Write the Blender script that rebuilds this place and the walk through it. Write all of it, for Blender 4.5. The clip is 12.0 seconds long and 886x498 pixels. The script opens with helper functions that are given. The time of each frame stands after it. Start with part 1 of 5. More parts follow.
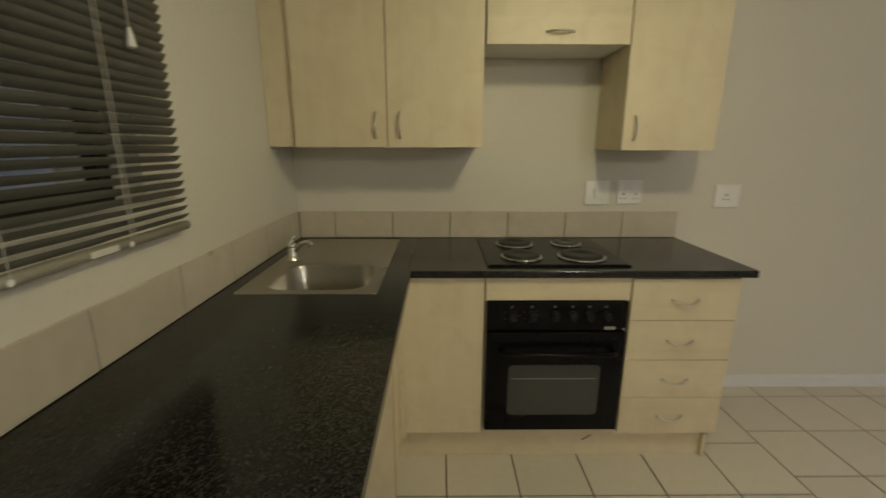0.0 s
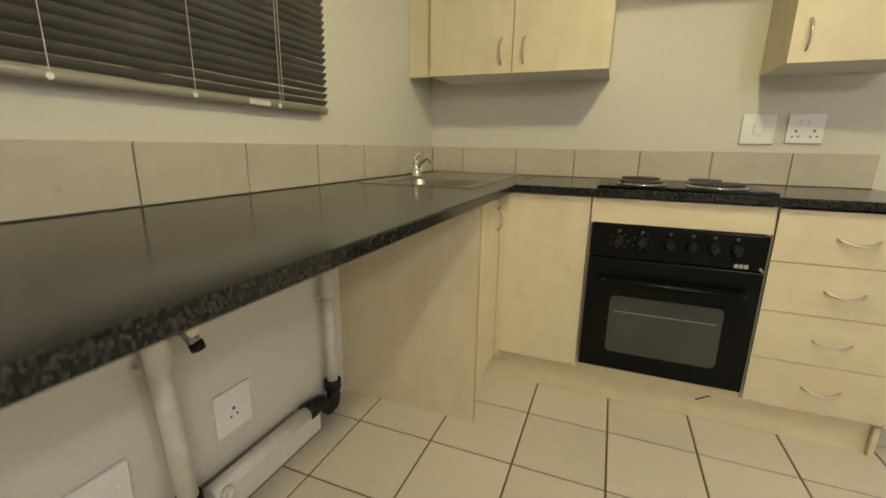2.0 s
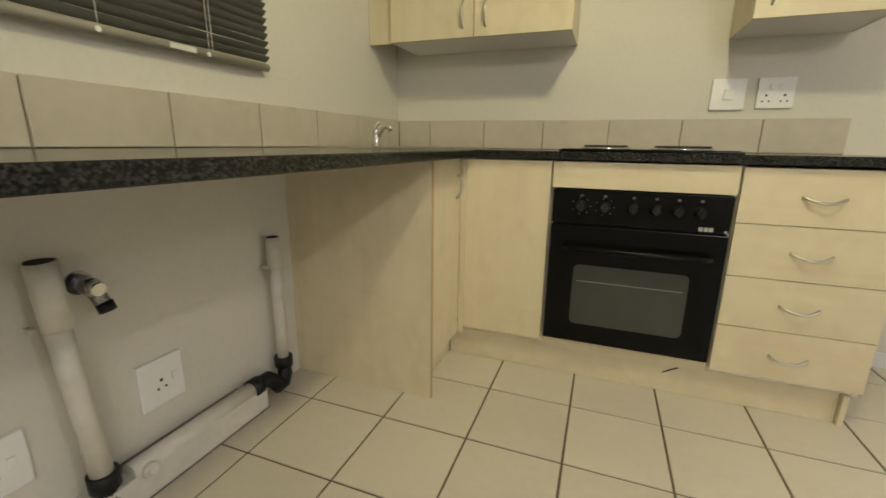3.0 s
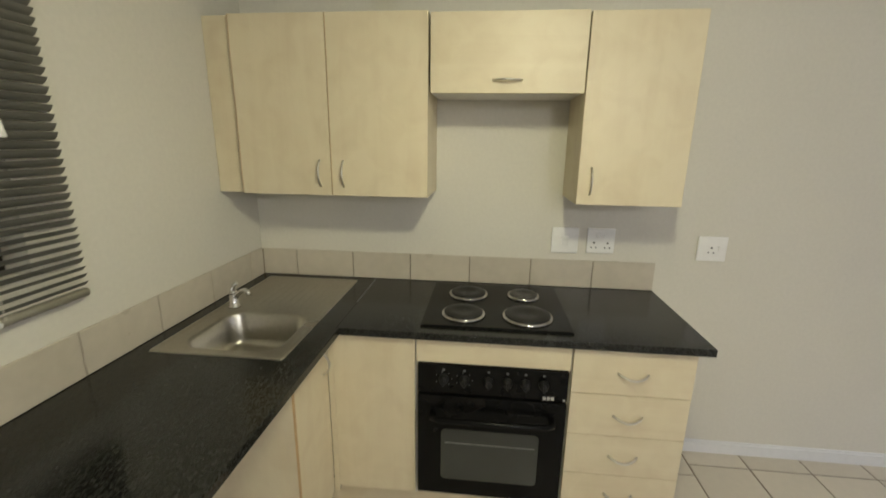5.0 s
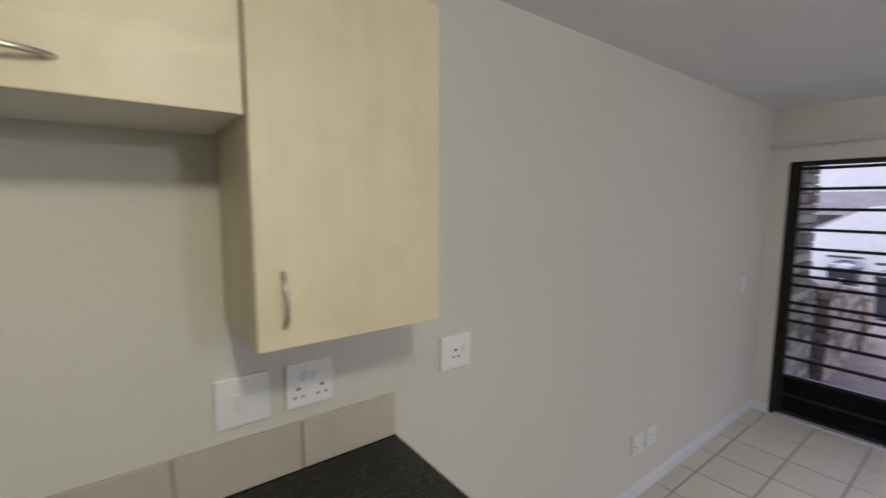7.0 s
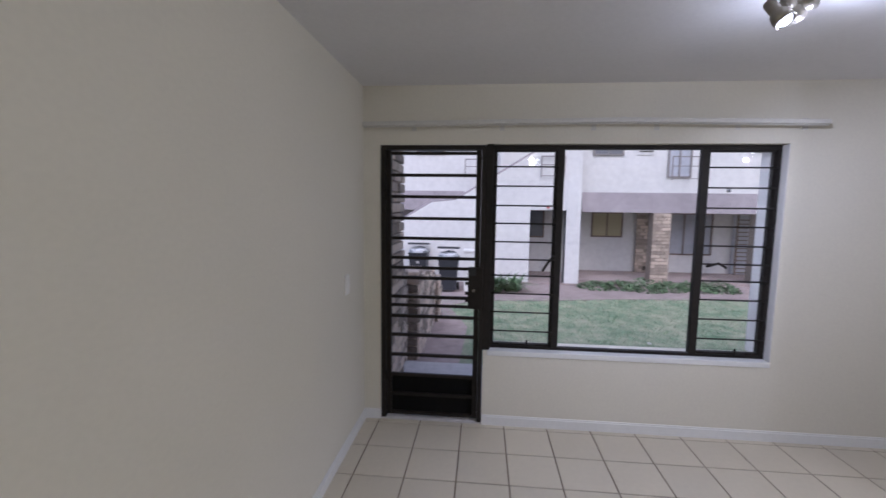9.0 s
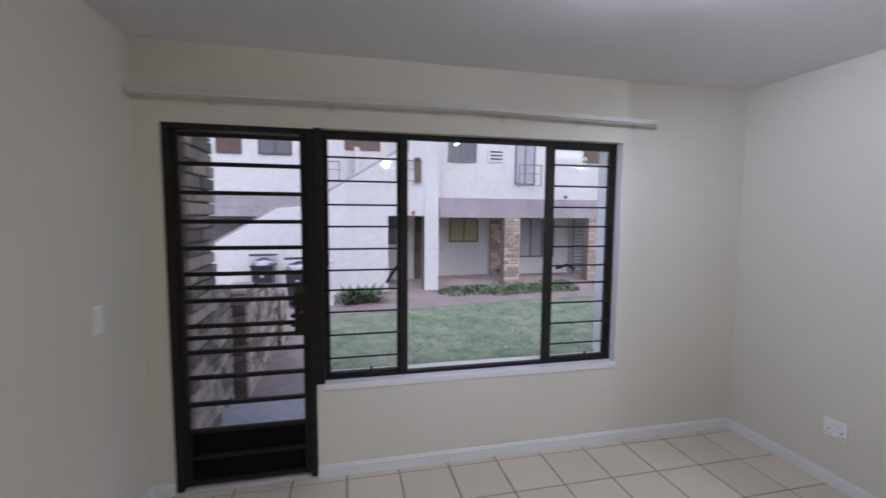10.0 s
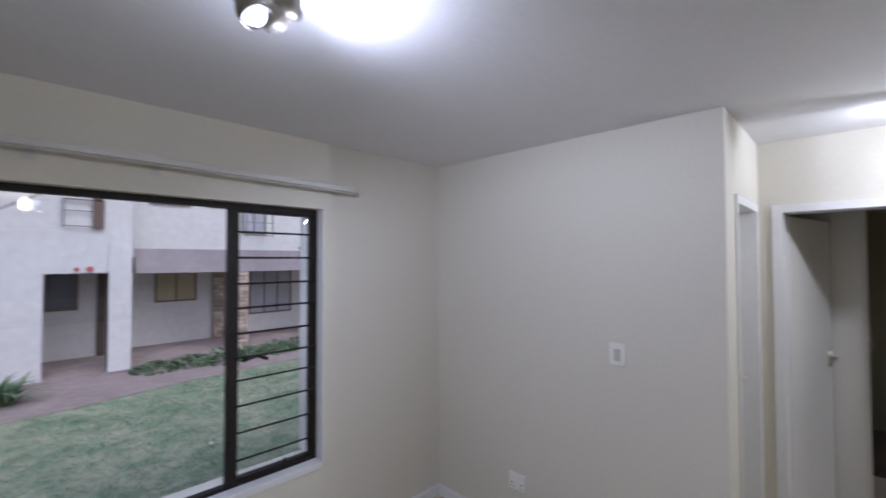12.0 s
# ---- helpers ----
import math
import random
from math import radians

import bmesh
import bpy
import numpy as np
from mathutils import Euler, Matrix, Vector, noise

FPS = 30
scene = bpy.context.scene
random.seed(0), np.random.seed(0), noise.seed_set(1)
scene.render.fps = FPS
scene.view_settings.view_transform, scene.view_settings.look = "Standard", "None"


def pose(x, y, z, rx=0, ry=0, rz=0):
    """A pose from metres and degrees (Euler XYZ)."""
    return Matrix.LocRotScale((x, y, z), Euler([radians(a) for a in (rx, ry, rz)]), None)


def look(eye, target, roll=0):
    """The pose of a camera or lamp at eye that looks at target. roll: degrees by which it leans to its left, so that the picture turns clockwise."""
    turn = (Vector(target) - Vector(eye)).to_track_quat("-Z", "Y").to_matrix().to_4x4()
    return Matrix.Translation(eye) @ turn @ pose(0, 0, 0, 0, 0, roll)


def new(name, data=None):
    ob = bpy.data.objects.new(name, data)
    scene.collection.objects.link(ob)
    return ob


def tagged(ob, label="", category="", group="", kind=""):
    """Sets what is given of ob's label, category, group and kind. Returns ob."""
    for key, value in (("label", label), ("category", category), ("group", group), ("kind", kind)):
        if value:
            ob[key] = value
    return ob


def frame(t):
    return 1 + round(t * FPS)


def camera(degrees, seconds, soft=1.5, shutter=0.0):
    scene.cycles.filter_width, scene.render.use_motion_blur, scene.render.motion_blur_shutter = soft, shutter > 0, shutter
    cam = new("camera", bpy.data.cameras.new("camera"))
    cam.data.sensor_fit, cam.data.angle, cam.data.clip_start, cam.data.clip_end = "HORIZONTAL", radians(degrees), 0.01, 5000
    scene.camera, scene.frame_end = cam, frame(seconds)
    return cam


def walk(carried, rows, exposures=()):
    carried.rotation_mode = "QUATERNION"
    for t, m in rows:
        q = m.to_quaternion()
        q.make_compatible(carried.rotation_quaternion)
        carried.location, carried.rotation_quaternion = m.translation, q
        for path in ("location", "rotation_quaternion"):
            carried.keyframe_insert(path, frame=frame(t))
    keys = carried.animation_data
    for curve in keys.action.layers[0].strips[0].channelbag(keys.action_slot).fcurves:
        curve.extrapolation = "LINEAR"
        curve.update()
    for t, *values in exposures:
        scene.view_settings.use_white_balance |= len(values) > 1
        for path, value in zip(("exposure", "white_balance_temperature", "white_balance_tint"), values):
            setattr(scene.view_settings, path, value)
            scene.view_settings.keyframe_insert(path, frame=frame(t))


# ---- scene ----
PATH = [
    (0, (0.799, -2.273, 1.412), (0.816, -0.331, 0.934), 0.1),
    (0.5, (0.783, -2.237, 1.342), (0.417, -0.332, 0.858), 0.7),
    (1, (0.866, -2.238, 1.213), (0.307, -0.375, 0.746), 0.5),
    (1.5, (0.999, -2.335, 1.145), (0.329, -0.508, 0.684), 0.8),
    (2, (1.052, -2.387, 1.068), (0.342, -0.578, 0.594), 1.0),
    (2.5, (1.062, -2.344, 0.947), (0.361, -0.534, 0.465), 0.9),
    (3, (1.169, -2.285, 0.94), (0.491, -0.467, 0.456), 0.8),
    (3.2, (1.207, -2.273, 0.976), (0.574, -0.444, 0.473), 1.1),
    (4.8, (1.269, -2.181, 1.618), (1.035, -0.267, 1.09), 0.4),
    (5, (1.243, -2.131, 1.634), (1.049, -0.202, 1.145), 0.8),
    (5.5, (1.167, -1.924, 1.686), (1.199, 0.046, 1.344), 0.6),
    (6, (1.209, -1.637, 1.683), (1.543, 0.324, 1.476), 0.2),
    (6.5, (1.308, -1.379, 1.692), (2.0, 0.485, 1.478), 0.3),
    (7, (1.435, -1.152, 1.676), (2.625, 0.441, 1.458), 0.2),
    (7.5, (1.674, -0.943, 1.612), (3.245, 0.279, 1.414), 0.6),
    (7.7, (1.781, -0.945, 1.627), (3.444, 0.148, 1.427), 0.5),
    (9.3, (2.7, -0.833, 1.551), (4.691, -0.825, 1.37), 0.6),
    (9.5, (2.8, -0.89, 1.534), (4.792, -0.988, 1.374), 0.4),
    (10, (3.039, -1.045, 1.53), (4.984, -1.485, 1.368), 0.4),
    (10.5, (3.227, -1.176, 1.666), (5.066, -1.944, 1.501), 0.7),
    (11, (3.257, -1.217, 1.752), (5.013, -2.163, 1.609), 0.5),
    (11.5, (3.257, -1.29, 1.761), (4.896, -2.436, 1.798), 0.3),
    (12, (3.273, -1.521, 1.708), (4.669, -2.952, 1.757), -0.1),
]
EXPOSURES = [(0, -0.22, 6500, 10), (0.5, 0.19, 6500, 10), (1.0, 0.5, 6500, 10), (1.5, 0.57, 6500, 10), (2.5, 0.62, 6450, 10), (3.2, 0.57, 6200, 10), (5.0, 0.47, 5750, 12), (5.5, 0.42, 5600, 12), (6.0, 0.31, 5550, 17), (6.5, 0.21, 5480, 20), (7.5, 0.13, 5250, 20), (9.5, 0.0, 5380, 20), (10.5, -0.12, 5330, 17), (11.5, -0.33, 5330, 17), (12, -0.30, 5330, 18)]
SKY, SUN = 0.15, 1.35
KITCHEN, LIV_SPOT, LIV_BULB, LIV_POINT, HALL_SPOT, HALL_BULB = 17.0, 16.0, 46.0, 4.0, 3.8, 32.0
KITCHEN_DOWN = 19.0
cam = camera(92.8, 12.0, soft=1.5, shutter=0.4)
walk(cam, [(t, look(eye, target, roll)) for t, eye, target, roll in PATH], EXPOSURES)

# ---- world, sun and lamps ----
world = bpy.data.worlds.new("overcast_sky")
scene.world = world
world.use_nodes = True
wn = world.node_tree.nodes
sky = wn.new("ShaderNodeTexSky")
sky.sky_type = "NISHITA"
sky.sun_disc = False
sky.sun_elevation = radians(42)
sky.sun_rotation = radians(250)
sky.dust_density = 4.0
world.node_tree.links.new(sky.outputs[0], wn["Background"].inputs[0])
wn["Background"].inputs[1].default_value = SKY


def lamp(name, kind, energy, color, m, radius=0.05, angle=60, blend=0.6):
    data = bpy.data.lights.new(name, kind)
    data.energy, data.color = energy, color
    if kind == "SUN":
        data.angle = radians(angle)
    else:
        data.shadow_soft_size = radius
    if kind == "SPOT":
        data.spot_size, data.spot_blend = radians(angle), blend
    ob = new(name, data)
    ob.matrix_world = m
    return ob


lamp("sun", "SUN", SUN, (1.0, 0.96, 0.9), look((0, 0, 10), (6.0, -2.0, 0)), angle=25)
# kitchen fitting: three bare bulbs in spot heads
lamp("kitchen_down_light", "SPOT", KITCHEN_DOWN, (1.0, 0.92, 0.53), look((1.50, -1.635, 2.29), (1.28, -1.215, 1.39)), 0.075, 126, 1.0)
lamp("kitchen_bulb_light", "POINT", KITCHEN, (1.0, 0.92, 0.53), pose(1.50, -1.635, 2.31), 0.07)
# living room fitting: one head thrown at the ceiling, the bulb itself spilling into the room
lamp("living_spot_light", "SPOT", LIV_SPOT, (0.97, 0.95, 1.0), look((4.225, -2.035, 2.30), (4.19, -2.33, 2.44)), 0.03, 125, 1.0)
lamp("living_down_light", "SPOT", LIV_BULB, (0.98, 0.96, 1.0), look((4.205, -1.93, 2.185), (4.215, -2.305, 1.47)), 0.035, 166, 0.5)
lamp("living_bulb_light", "POINT", LIV_POINT, (0.98, 0.96, 1.0), pose(4.245, -2.03, 2.19), 0.025)
lamp("hall_spot_light", "SPOT", HALL_SPOT, (0.98, 0.96, 0.95), look((3.07, -4.25, 2.285), (3.45, -4.33, 2.50)), 0.03, 130, 1.0)
lamp("hall_bulb_light", "POINT", HALL_BULB, (1.0, 0.95, 0.86), pose(2.60, -4.28, 2.22), 0.025)


# ---- materials ----
def mat(name, col, rough=0.5, metal=0.0, vary=0.06, grain=40.0, bump=0.0, col2=None, blotch=1.5, spec=0.5, piece=0.0, bumpscale=None, coat=0.0):
    m = bpy.data.materials.new(name)
    m.use_nodes = True
    nt = m.node_tree
    b = nt.nodes["Principled BSDF"]
    b.inputs["Roughness"].default_value = rough
    b.inputs["Metallic"].default_value = metal
    b.inputs["Specular IOR Level"].default_value = spec
    b.inputs["Coat Weight"].default_value = coat
    tc = nt.nodes.new("ShaderNodeTexCoord")
    n1 = nt.nodes.new("ShaderNodeTexNoise")
    n1.inputs["Scale"].default_value = grain
    n1.inputs["Detail"].default_value = 4
    n2 = nt.nodes.new("ShaderNodeTexNoise")
    n2.inputs["Scale"].default_value = blotch
    n2.inputs["Detail"].default_value = 3
    geo = nt.nodes.new("ShaderNodeNewGeometry")
    nt.links.new(geo.outputs["Position"], n1.inputs["Vector"])
    nt.links.new(geo.outputs["Position"], n2.inputs["Vector"])
    add = nt.nodes.new("ShaderNodeMath")
    add.operation = "ADD"
    nt.links.new(n1.outputs["Fac"], add.inputs[0])
    nt.links.new(n2.outputs["Fac"], add.inputs[1])
    ramp = nt.nodes.new("ShaderNodeValToRGB")
    half = nt.nodes.new("ShaderNodeMath")
    half.operation = "MULTIPLY"
    half.inputs[1].default_value = 0.5
    nt.links.new(add.outputs[0], half.inputs[0])
    src = half
    if piece:
        info = nt.nodes.new("ShaderNodeObjectInfo")
        mp = nt.nodes.new("ShaderNodeMath")
        mp.operation = "MULTIPLY_ADD"
        mp.inputs[1].default_value = piece
        nt.links.new(info.outputs["Random"], mp.inputs[0])
        nt.links.new(half.outputs[0], mp.inputs[2])
        src = nt.nodes.new("ShaderNodeMath")
        src.operation = "SUBTRACT"
        src.inputs[1].default_value = piece / 2
        nt.links.new(mp.outputs[0], src.inputs[0])
    nt.links.new(src.outputs[0], ramp.inputs[0])
    lo = [c * (1 - vary * 2) for c in col] if col2 is None else col2
    hi = [min(1, c * (1 + vary * 2)) for c in col] if col2 is None else col
    ramp.color_ramp.elements[0].position, ramp.color_ramp.elements[1].position = 0.32, 0.68
    ramp.color_ramp.elements[0].color = (*lo, 1)
    ramp.color_ramp.elements[1].color = (*hi, 1)
    nt.links.new(ramp.outputs[0], b.inputs["Base Color"])
    rr = nt.nodes.new("ShaderNodeMath")
    rr.operation = "MULTIPLY_ADD"
    rr.inputs[1].default_value = 0.16
    rr.inputs[2].default_value = max(0.02, rough - 0.08)
    nt.links.new(n2.outputs["Fac"], rr.inputs[0])
    nt.links.new(rr.outputs[0], b.inputs["Roughness"])
    if bump:
        bp = nt.nodes.new("ShaderNodeBump")
        bp.inputs["Strength"].default_value = bump
        bp.inputs["Distance"].default_value = 0.004
        if bumpscale:
            n3 = nt.nodes.new("ShaderNodeTexNoise")
            n3.inputs["Scale"].default_value = bumpscale
            n3.inputs["Detail"].default_value = 6
            nt.links.new(geo.outputs["Position"], n3.inputs["Vector"])
            nt.links.new(n3.outputs["Fac"], bp.inputs["Height"])
        else:
            nt.links.new(n1.outputs["Fac"], bp.inputs["Height"])
        nt.links.new(bp.outputs[0], b.inputs["Normal"])
    return m


def maple(name, col, dark, axis):
    """Pale maple foil: stretched grain along one axis with soft figure."""
    m = bpy.data.materials.new(name)
    m.use_nodes = True
    nt = m.node_tree
    b = nt.nodes["Principled BSDF"]
    geo = nt.nodes.new("ShaderNodeNewGeometry")
    mp = nt.nodes.new("ShaderNodeMapping")
    s = [17.0, 17.0, 17.0]
    s[axis] = 1.5
    mp.inputs["Scale"].default_value = s
    info = nt.nodes.new("ShaderNodeObjectInfo")
    shift = nt.nodes.new("ShaderNodeVectorMath")
    shift.operation = "MULTIPLY_ADD"
    shift.inputs[1].default_value = (7, 5, 9)
    nt.links.new(info.outputs["Random"], shift.inputs[0])
    nt.links.new(geo.outputs["Position"], shift.inputs[2])
    nt.links.new(shift.outputs[0], mp.inputs["Vector"])
    n1 = nt.nodes.new("ShaderNodeTexNoise")
    n1.inputs["Scale"].default_value = 1.0
    n1.inputs["Detail"].default_value = 6
    n1.inputs["Distortion"].default_value = 0.6
    nt.links.new(mp.outputs[0], n1.inputs["Vector"])
    n2 = nt.nodes.new("ShaderNodeTexNoise")
    n2.inputs["Scale"].default_value = 8.0
    n2.inputs["Detail"].default_value = 4
    n2.inputs["Distortion"].default_value = 1.0
    nt.links.new(shift.outputs[0], n2.inputs["Vector"])
    mixf = nt.nodes.new("ShaderNodeMath")
    mixf.operation = "MULTIPLY_ADD"
    mixf.inputs[1].default_value = 0.42
    half = nt.nodes.new("ShaderNodeMath")
    half.operation = "MULTIPLY"
    half.inputs[1].default_value = 0.58
    nt.links.new(n2.outputs["Fac"], half.inputs[0])
    nt.links.new(n1.outputs["Fac"], mixf.inputs[0])
    nt.links.new(half.outputs[0], mixf.inputs[2])
    ramp = nt.nodes.new("ShaderNodeValToRGB")
    ramp.color_ramp.elements[0].position, ramp.color_ramp.elements[1].position = 0.33, 0.58
    ramp.color_ramp.elements[0].color = (*dark, 1)
    ramp.color_ramp.elements[1].color = (*col, 1)
    nt.links.new(mixf.outputs[0], ramp.inputs[0])
    nt.links.new(ramp.outputs[0], b.inputs["Base Color"])
    b.inputs["Roughness"].default_value = 0.42
    return m


def granite(name):
    m = bpy.data.materials.new(name)
    m.use_nodes = True
    nt = m.node_tree
    b = nt.nodes["Principled BSDF"]
    geo = nt.nodes.new("ShaderNodeNewGeometry")
    v = nt.nodes.new("ShaderNodeTexVoronoi")
    v.inputs["Scale"].default_value = 280
    n = nt.nodes.new("ShaderNodeTexNoise")
    n.inputs["Scale"].default_value = 75
    n.inputs["Detail"].default_value = 5
    n.inputs["Roughness"].default_value = 0.75
    nt.links.new(geo.outputs["Position"], v.inputs["Vector"])
    nt.links.new(geo.outputs["Position"], n.inputs["Vector"])
    sep = nt.nodes.new("ShaderNodeSeparateColor")
    nt.links.new(v.outputs["Color"], sep.inputs[0])
    mul = nt.nodes.new("ShaderNodeMath")
    mul.operation = "MULTIPLY"
    nt.links.new(sep.outputs[0], mul.inputs[0])
    nt.links.new(n.outputs["Fac"], mul.inputs[1])
    ramp = nt.nodes.new("ShaderNodeValToRGB")
    e = ramp.color_ramp.elements
    e[0].position, e[1].position = 0.04, 0.5
    e[0].color, e[1].color = (0.004, 0.004, 0.0036, 1), (0.046, 0.046, 0.041, 1)
    k = e.new(0.24)
    k.color = (0.0115, 0.0115, 0.0105, 1)
    nt.links.new(mul.outputs[0], ramp.inputs[0])
    nt.links.new(ramp.outputs[0], b.inputs["Base Color"])
    b.inputs["Roughness"].default_value = 0.15
    b.inputs["Specular IOR Level"].default_value = 0.3
    return m


def glass_mat(name, tint=(1, 1, 1), rough=0.0):
    m = bpy.data.materials.new(name)
    m.use_nodes = True
    nt = m.node_tree
    b = nt.nodes["Principled BSDF"]
    b.inputs["Base Color"].default_value = (*tint, 1)
    b.inputs["Roughness"].default_value = rough
    b.inputs["Transmission Weight"].default_value = 1.0
    b.inputs["IOR"].default_value = 1.45
    return m


def glow_mat(name, col, strength):
    m = bpy.data.materials.new(name)
    m.use_nodes = True
    b = m.node_tree.nodes["Principled BSDF"]
    b.inputs["Emission Color"].default_value = (*col, 1)
    b.inputs["Emission Strength"].default_value = strength
    return m


WALL = mat("cream_wall_paint", (0.70, 0.672, 0.59), 0.7, vary=0.02, grain=60, bump=0.03, bumpscale=90, blotch=0.8, spec=0.3)
CEIL = mat("white_ceiling_paint", (0.74, 0.735, 0.745), 0.85, vary=0.02, grain=50, bump=0.06, bumpscale=80, spec=0.2)
TILE = mat("cream_floor_tile", (0.61, 0.555, 0.445), 0.4, vary=0.022, grain=30, blotch=2.0, piece=0.3)
GROUT = mat("brown_grey_grout", (0.15, 0.105, 0.07), 0.9, vary=0.15, grain=60)
WTILE = mat("beige_wall_tile", (0.56, 0.505, 0.41), 0.3, vary=0.035, grain=22, blotch=4, piece=0.2)
WGROUT = mat("pale_wall_grout", (0.33, 0.28, 0.21), 0.9, vary=0.1, grain=80)
MAPLE_V = maple("maple_foil_vertical", (0.70, 0.616, 0.432), (0.64, 0.545, 0.372), 2)
MAPLE_H = maple("maple_foil_horizontal", (0.70, 0.616, 0.432), (0.64, 0.545, 0.372), 0)
MAPLE_EDGE = mat("maple_edge_strip", (0.50, 0.33, 0.16), 0.5, vary=0.1)
MELAMINE = mat("white_melamine", (0.78, 0.76, 0.71), 0.45, vary=0.015)
GRANITE = granite("black_speckled_stone")
STEEL = mat("brushed_stainless_steel", (0.44, 0.42, 0.37), 0.3, 1.0, vary=0.05, grain=70, bump=0.03)
CHROME = mat("chrome", (0.75, 0.74, 0.72), 0.12, 1.0, vary=0.02)
DARKCHROME = mat("dull_dark_chrome", (0.30, 0.30, 0.31), 0.16, 1.0, vary=0.15, grain=60)
TRIM = mat("worn_chrome_trim", (0.5, 0.49, 0.475), 0.12, 1.0, vary=0.1)
WORNPLATE = mat("worn_iron_plate", (0.10, 0.097, 0.09), 0.45, 0.5, vary=0.35, grain=120, bump=0.1)
NICKEL = mat("satin_nickel", (0.64, 0.61, 0.55), 0.34, 1.0, vary=0.04)
BLACK = mat("black_enamel", (0.004, 0.004, 0.004), 0.24, vary=0.05, grain=20, spec=0.13)
BLACKPL = mat("black_plastic", (0.008, 0.008, 0.008), 0.45, vary=0.1, spec=0.35)
# kick plate: near-black and dull, darker than the gate paint
KICK = mat("flat_black_steel", (0.004, 0.004, 0.004), 0.7, vary=0.2, spec=0.15)
PLATE = mat("cast_iron_plate", (0.016, 0.0155, 0.015), 0.5, 0.2, vary=0.2, grain=90, bump=0.1)
OVENGLASS = mat("dark_oven_glass", (0.044, 0.046, 0.040), 0.12, vary=0.06, grain=6)
GREYPRINT = mat("grey_print", (0.45, 0.44, 0.42), 0.5)
RACK = mat("grey_oven_rack", (0.24, 0.235, 0.22), 0.5)
DIMPRINT = mat("dim_dial_print", (0.13, 0.13, 0.125), 0.5)
RAILC = mat("off_white_curtain_rail", (0.60, 0.59, 0.56), 0.4, vary=0.03)
PLASTIC = mat("white_plastic", (0.86, 0.85, 0.825), 0.35, vary=0.015)
PVC = mat("white_pvc", (0.70, 0.67, 0.59), 0.4, vary=0.06, grain=25)
HOLE = mat("dark_socket_hole", (0.02, 0.02, 0.02), 0.7)
SLAT = mat("grey_blind_slat", (0.135, 0.13, 0.11), 0.4, vary=0.06, grain=12)
RAILW = mat("grey_blind_rail", (0.36, 0.34, 0.285), 0.35, vary=0.03)
CORD = mat("white_cord", (0.70, 0.67, 0.6), 0.7)
BRONZE = mat("dark_bronze_steel", (0.016, 0.013, 0.011), 0.6, 0.0, vary=0.2, grain=30, spec=0.3)
GATE = mat("brown_gate_paint", (0.018, 0.0145, 0.012), 0.55, vary=0.15, grain=30, spec=0.22)
WHITEP = mat("white_gloss_paint", (0.78, 0.78, 0.78), 0.35, vary=0.02)
DOORP = mat("white_door_paint", (0.74, 0.725, 0.68), 0.4, vary=0.02)
GLASS = glass_mat("clear_window_glass")
BULB = glow_mat("lit_bulb", (0.95, 0.97, 1.0), 6.0)
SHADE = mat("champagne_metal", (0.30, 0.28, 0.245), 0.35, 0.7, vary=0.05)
GRASS_G = mat("lawn_soil", (0.10, 0.185, 0.105), 0.95, vary=0.25, grain=7, blotch=2.6, col2=(0.43, 0.41, 0.31), bump=0.6, bumpscale=40)
BLADE = mat("lawn_blades", (0.22, 0.37, 0.235), 0.8, grain=7, blotch=2.6, col2=(0.50, 0.54, 0.39))
PAVE = mat("pinkish_paving", (0.33, 0.27, 0.26), 0.85, vary=0.12, grain=8, bump=0.2)
CONC = mat("pale_concrete", (0.58, 0.56, 0.56), 0.85, vary=0.08, grain=14, bump=0.2)
GRIMESHADE = mat("grime_and_crease_shade", (0.24, 0.19, 0.17), 0.95, vary=0.25, grain=9, bump=0.5)
EXTW = mat("white_plaster", (0.67, 0.665, 0.665), 0.85, vary=0.05, grain=9, blotch=0.6, bump=0.15)
FASCIA = mat("grey_slate_fascia", (0.30, 0.27, 0.29), 0.8, vary=0.1, grain=10)
BRICK = mat("sandy_face_brick", (0.43, 0.355, 0.295), 0.9, vary=0.15, grain=14, blotch=4, bump=0.5, bumpscale=60, piece=0.45)
STONE = mat("mauve_rough_stone", (0.45, 0.372, 0.315), 0.9, vary=0.22, grain=14, blotch=5, bump=0.9, bumpscale=30, piece=0.6)
MORTAR = mat("grey_mortar", (0.30, 0.255, 0.222), 0.95, vary=0.1)
DARKBRICK = mat("dark_quoin_brick", (0.17, 0.135, 0.115), 0.9, vary=0.25, grain=14, bump=0.5, piece=0.5)
RAILGREY = mat("grey_steel_railing", (0.20, 0.18, 0.18), 0.5, vary=0.1)
DARKWIN = mat("dark_window_glass", (0.13, 0.14, 0.17), 0.15, vary=0.1, grain=2)
BLINDY = mat("yellowed_blind", (0.42, 0.37, 0.22), 0.7, vary=0.08)
CURTAIN = mat("grey_blue_curtain", (0.42, 0.44, 0.50), 0.8, vary=0.08, grain=9)
WOODD = mat("brown_door_wood", (0.13, 0.085, 0.07), 0.6, vary=0.15)
BIN = mat("charcoal_bin_plastic", (0.03, 0.033, 0.04), 0.4, vary=0.1)
BAG = mat("pale_bin_bag", (0.6, 0.62, 0.66), 0.35, vary=0.1, grain=14, bump=0.6)
LEAF = mat("strap_leaf_green", (0.10, 0.175, 0.085), 0.55, vary=0.3, grain=5)
COVER = mat("ground_cover_green", (0.11, 0.18, 0.09), 0.7, vary=0.3, grain=6)
RED = mat("red_sign", (0.45, 0.13, 0.12), 0.5)
